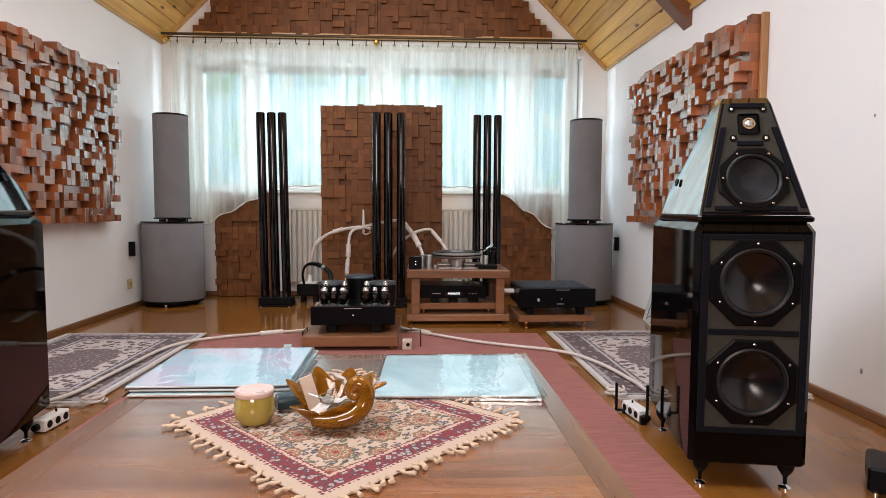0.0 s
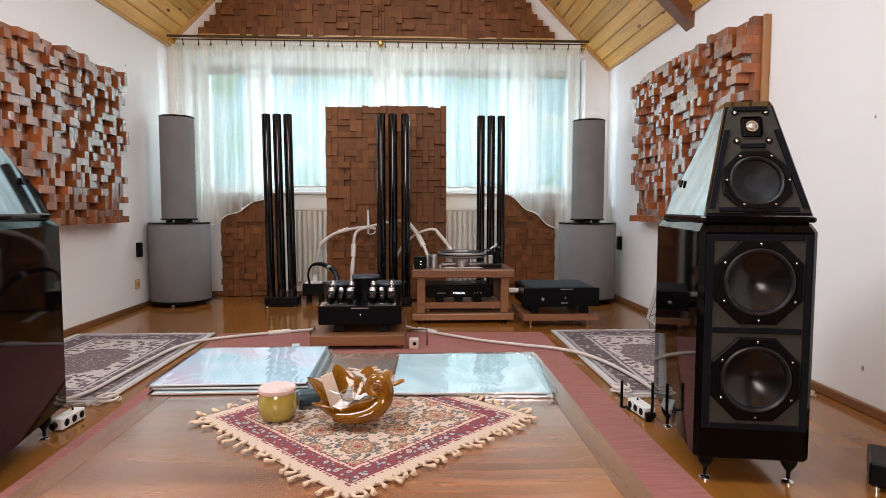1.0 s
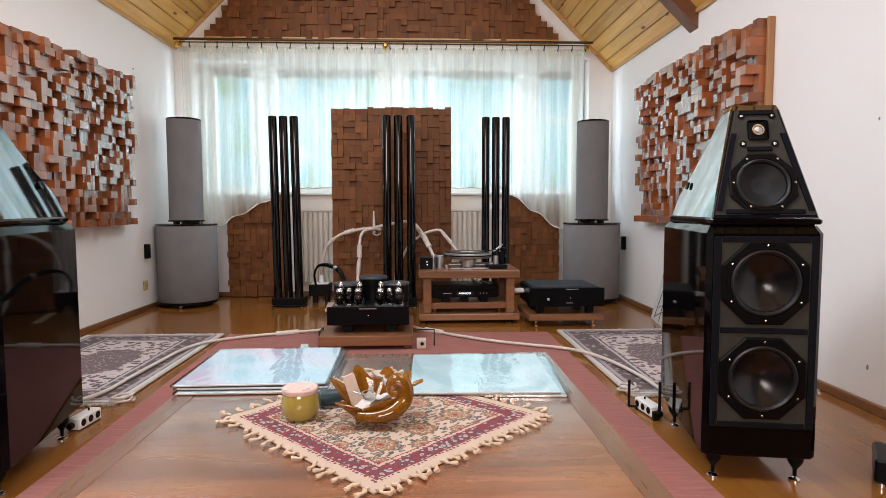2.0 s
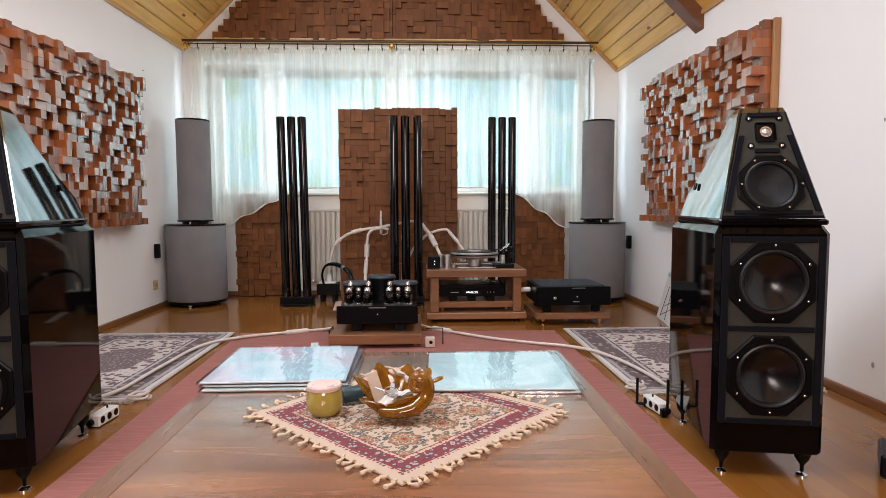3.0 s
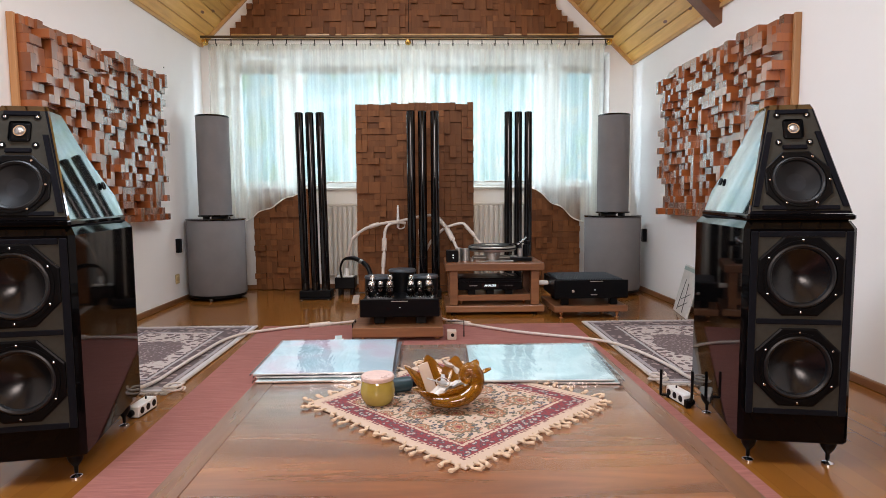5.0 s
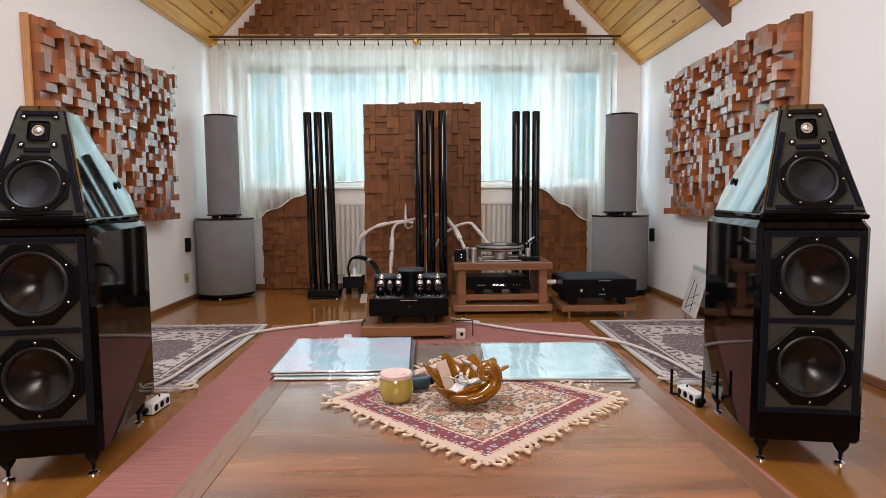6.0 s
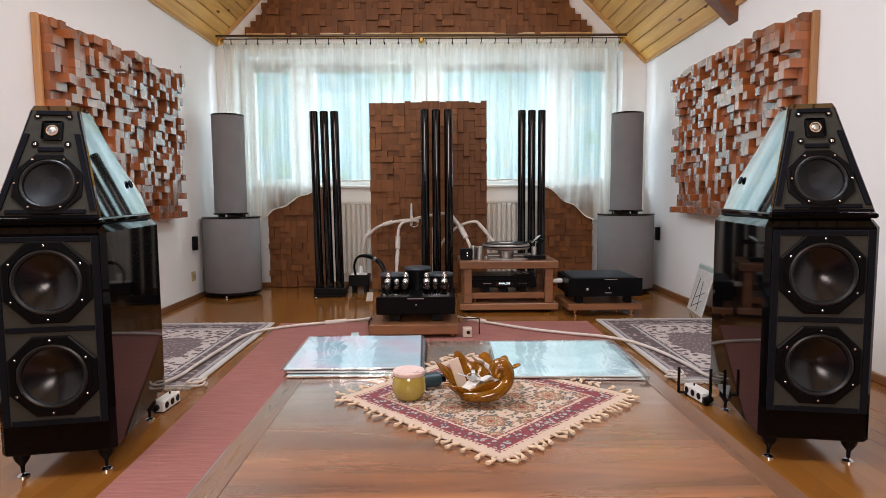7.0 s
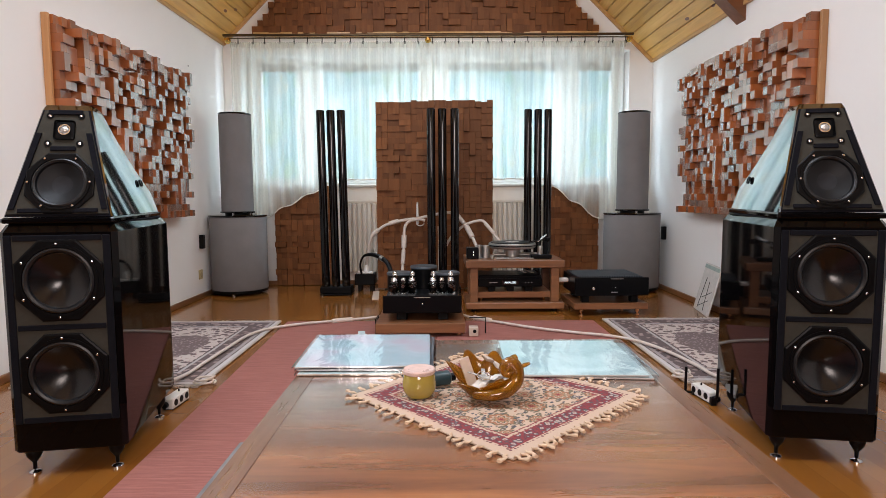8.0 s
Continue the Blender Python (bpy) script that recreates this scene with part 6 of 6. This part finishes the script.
for y, z, s in ((2.235, 1.112, 0.006), (2.235, 0.163, 0.010)):
    st = solid("wall_mark", lathe([(0, 0), (s, 0.0), (s * 0.8, 0.002), (0, 0.0025)], 7, pose(XR - 0.001, y, z, 0, -90, 0) @ Matrix.Diagonal((1.2, 0.7, 1, 1))), plain("wall_chip_grey", (0.32, 0.29, 0.30), 0.8), "small grey chip in the plaster", "wall mark")
solid("wall_mark", lathe([(0, 0), (0.006, 0), (0.004, 0.004), (0, 0.005)], 8, pose(XL + 0.001, 4.59, 1.80, 0, 90, 0)), BASKET, "tiny dark nail in the plaster", "wall mark")


# ---- block diffusers and absorbers ----
def block_mesh(name, material):
    bm = box((-0.5, -0.5, -0.5), (0.5, 0.5, 0.5))
    bmesh.ops.bevel(bm, geom=bm.edges[:], offset=0.012, segments=1, affect="EDGES")
    return finish(name, bm, material)


def tiling(nu, nv, big, keep):
    """Cells of a grid, some of them merged, as (u, v, width, height)."""
    free = [[keep(i, j) for j in range(nv)] for i in range(nu)]
    out = []
    for i in range(nu):
        for j in range(nv):
            if not free[i][j]:
                continue
            w, h = random.choice(big)
            if i + w > nu or j + h > nv or not all(free[a][c] for a in range(i, i + w) for c in range(j, j + h)):
                w = h = 1
            for a in range(i, i + w):
                for c in range(j, j + h):
                    free[a][c] = False
            out.append((i, j, w, h))
    return out


def block_panel(name, label, m, nu, nv, cell, big, depth, material, keep=lambda i, j: True, order=lambda t: 0, base=None, limit=300, ragged=0.0, ragged_row=0, gap=0.0005):
    """A panel whose blocks stand out along local -y; local x across, z up; the origin at its lower corner on the wall."""
    p = thing(name, label, "acoustic panel", m, "wooden acoustic panels")
    if base is not None:
        part("backing", base, FRAMEWOOD, p, "pale plywood backing")
    mesh = block_mesh("block", material)
    cells = sorted(tiling(nu, nv, big, keep), key=order)
    rest = bmesh.new()
    for k, (i, j, w, h) in enumerate(cells):
        d = depth()
        c = Vector(((i + w / 2) * cell, -0.012 - d / 2, (j + h / 2) * cell))
        size = (w * cell - gap, d, h * cell - gap)
        if ragged and (j == 0 if ragged_row == 0 else j + h == nv):
            more = random.choice((0, 0, 0.4, 0.8, 1.0)) * ragged
            size = (size[0], size[1], size[2] + more)
            c.z += more / 2 * (-1 if ragged_row == 0 else 1)
        if k < limit:
            ob = new("block", mesh)
            ob.parent = p
            ob.matrix_local = Matrix.LocRotScale(c, Euler((radians(random.uniform(-0.6, 0.6)), 0, radians(random.uniform(-0.6, 0.6)))), size)
        else:
            box(c - Vector(size) / 2, c + Vector(size) / 2, 0.0012, rest)
    if len(cells) > limit:
        tagged(part("block_field", rest, material, p), kind="stuff")
    else:
        rest.free()
    return p


SIDE = [(1, 1)] * 20 + [(1, 2)] * 5 + [(2, 1)] * 5 + [(2, 2)] * 1
random.seed(11)
side_depth = lambda: random.choice((0.035, 0.05, 0.05, 0.065, 0.08, 0.10, 0.10, 0.12))
C = 0.0445
# west wall: local x runs towards the camera's end, so that -y points into the room
NU, NV = 32, 23
base = box((0, -0.012, 0), (NU * C, -0.001, NV * C))
block_panel("block_diffuser", "wall diffuser of reddish-brown wooden blocks of uneven depth", pose(XL, 2.912, 0.667, 0, 0, 90), NU, NV, C, SIDE, side_depth, BLOCK, order=lambda t: t[0], base=base)
NU = 34
base = box((0, -0.012, 0), (NU * C, -0.001, NV * C))
block_panel("block_diffuser", "wall diffuser of reddish-brown wooden blocks of uneven depth", pose(XR, 2.943 + NU * C, 0.675, 0, 0, -90), NU, NV, C, SIDE, side_depth, BLOCK, order=lambda t: -t[0], base=base)
for x0, x1, y, z in ((XL + 0.001, XL + 0.034, 2.910, 0.667), (XR - 0.034, XR - 0.001, 2.941, 0.675)):
    fr = thing("panel_edge_board", "plain pale wooden edge board of the diffuser", "board")
    part("board", box((x0, y - 0.020, z), (x1, y, z + NV * C + 0.004), 0.002), FRAMEWOOD, fr)

FLAT = [(1, 1)] * 13 + [(1, 2)] * 4 + [(2, 1)] * 5 + [(2, 2)] * 2
flat_depth = lambda: random.choice((0.020, 0.026, 0.030, 0.030, 0.034, 0.038, 0.042, 0.048, 0.060))
base = box((0.004, -0.012, 0.0), (0.984, 0.03, 1.56))
tall = block_panel("block_absorber", "tall free-standing panel of brown wooden blocks before the window", pose(-0.712, 5.075, 0.012), 20, 32, 0.0493, FLAT, flat_depth, BLOCK_BACK, base=base, ragged=0.016, ragged_row=1)
for x in (0.06, 0.87):
    part("foot", box((x, -0.075, -0.012), (x + 0.05, 0.035, -0.0005), 0.001), BASKET, tall)
base = box((0.004, -0.012, 0.0), (0.50, 0.0, 0.875))
block_panel("block_absorber", "low panel of brown wooden blocks below the window", pose(-1.655, 5.335, 0.005), 10, 18, 0.0495, FLAT, flat_depth, BLOCK_BACK, base=base)
base = box((0.004, -0.012, 0.0), (0.50, 0.0, 0.875))
block_panel("block_absorber", "low panel of brown wooden blocks below the window", pose(0.755, 5.335, 0.005), 10, 18, 0.0495, FLAT, flat_depth, BLOCK_BACK, base=base)

# gable panel: steps follow the roof
GC = 0.0507
GNU = 60


def in_gable(i, j):
    z = j * GC
    return i * GC >= z * 0.74 and (i + 1) * GC <= GNU * GC - z * 0.78


block_panel("block_absorber", "stepped gable panel of dark brown wooden blocks over the window", pose(-1.815, 5.355, 2.240), GNU, 14, GC, FLAT, flat_depth, BLOCK_BACK, keep=in_gable, order=lambda t: t[1], ragged=0.022, base=prism([(0.01, 0), (GNU * GC - 0.01, 0), (GNU * GC - 0.55, 0.70), (0.53, 0.70)][::-1], -0.012, -0.001))
strip_ = thing("panel_ledge", "pale pine ledge under the gable panel", "ledge")
part("board", box((-1.80, 5.298, 2.207), (1.225, 5.357, 2.237), 0.002), PINE, strip_, "light pine board")
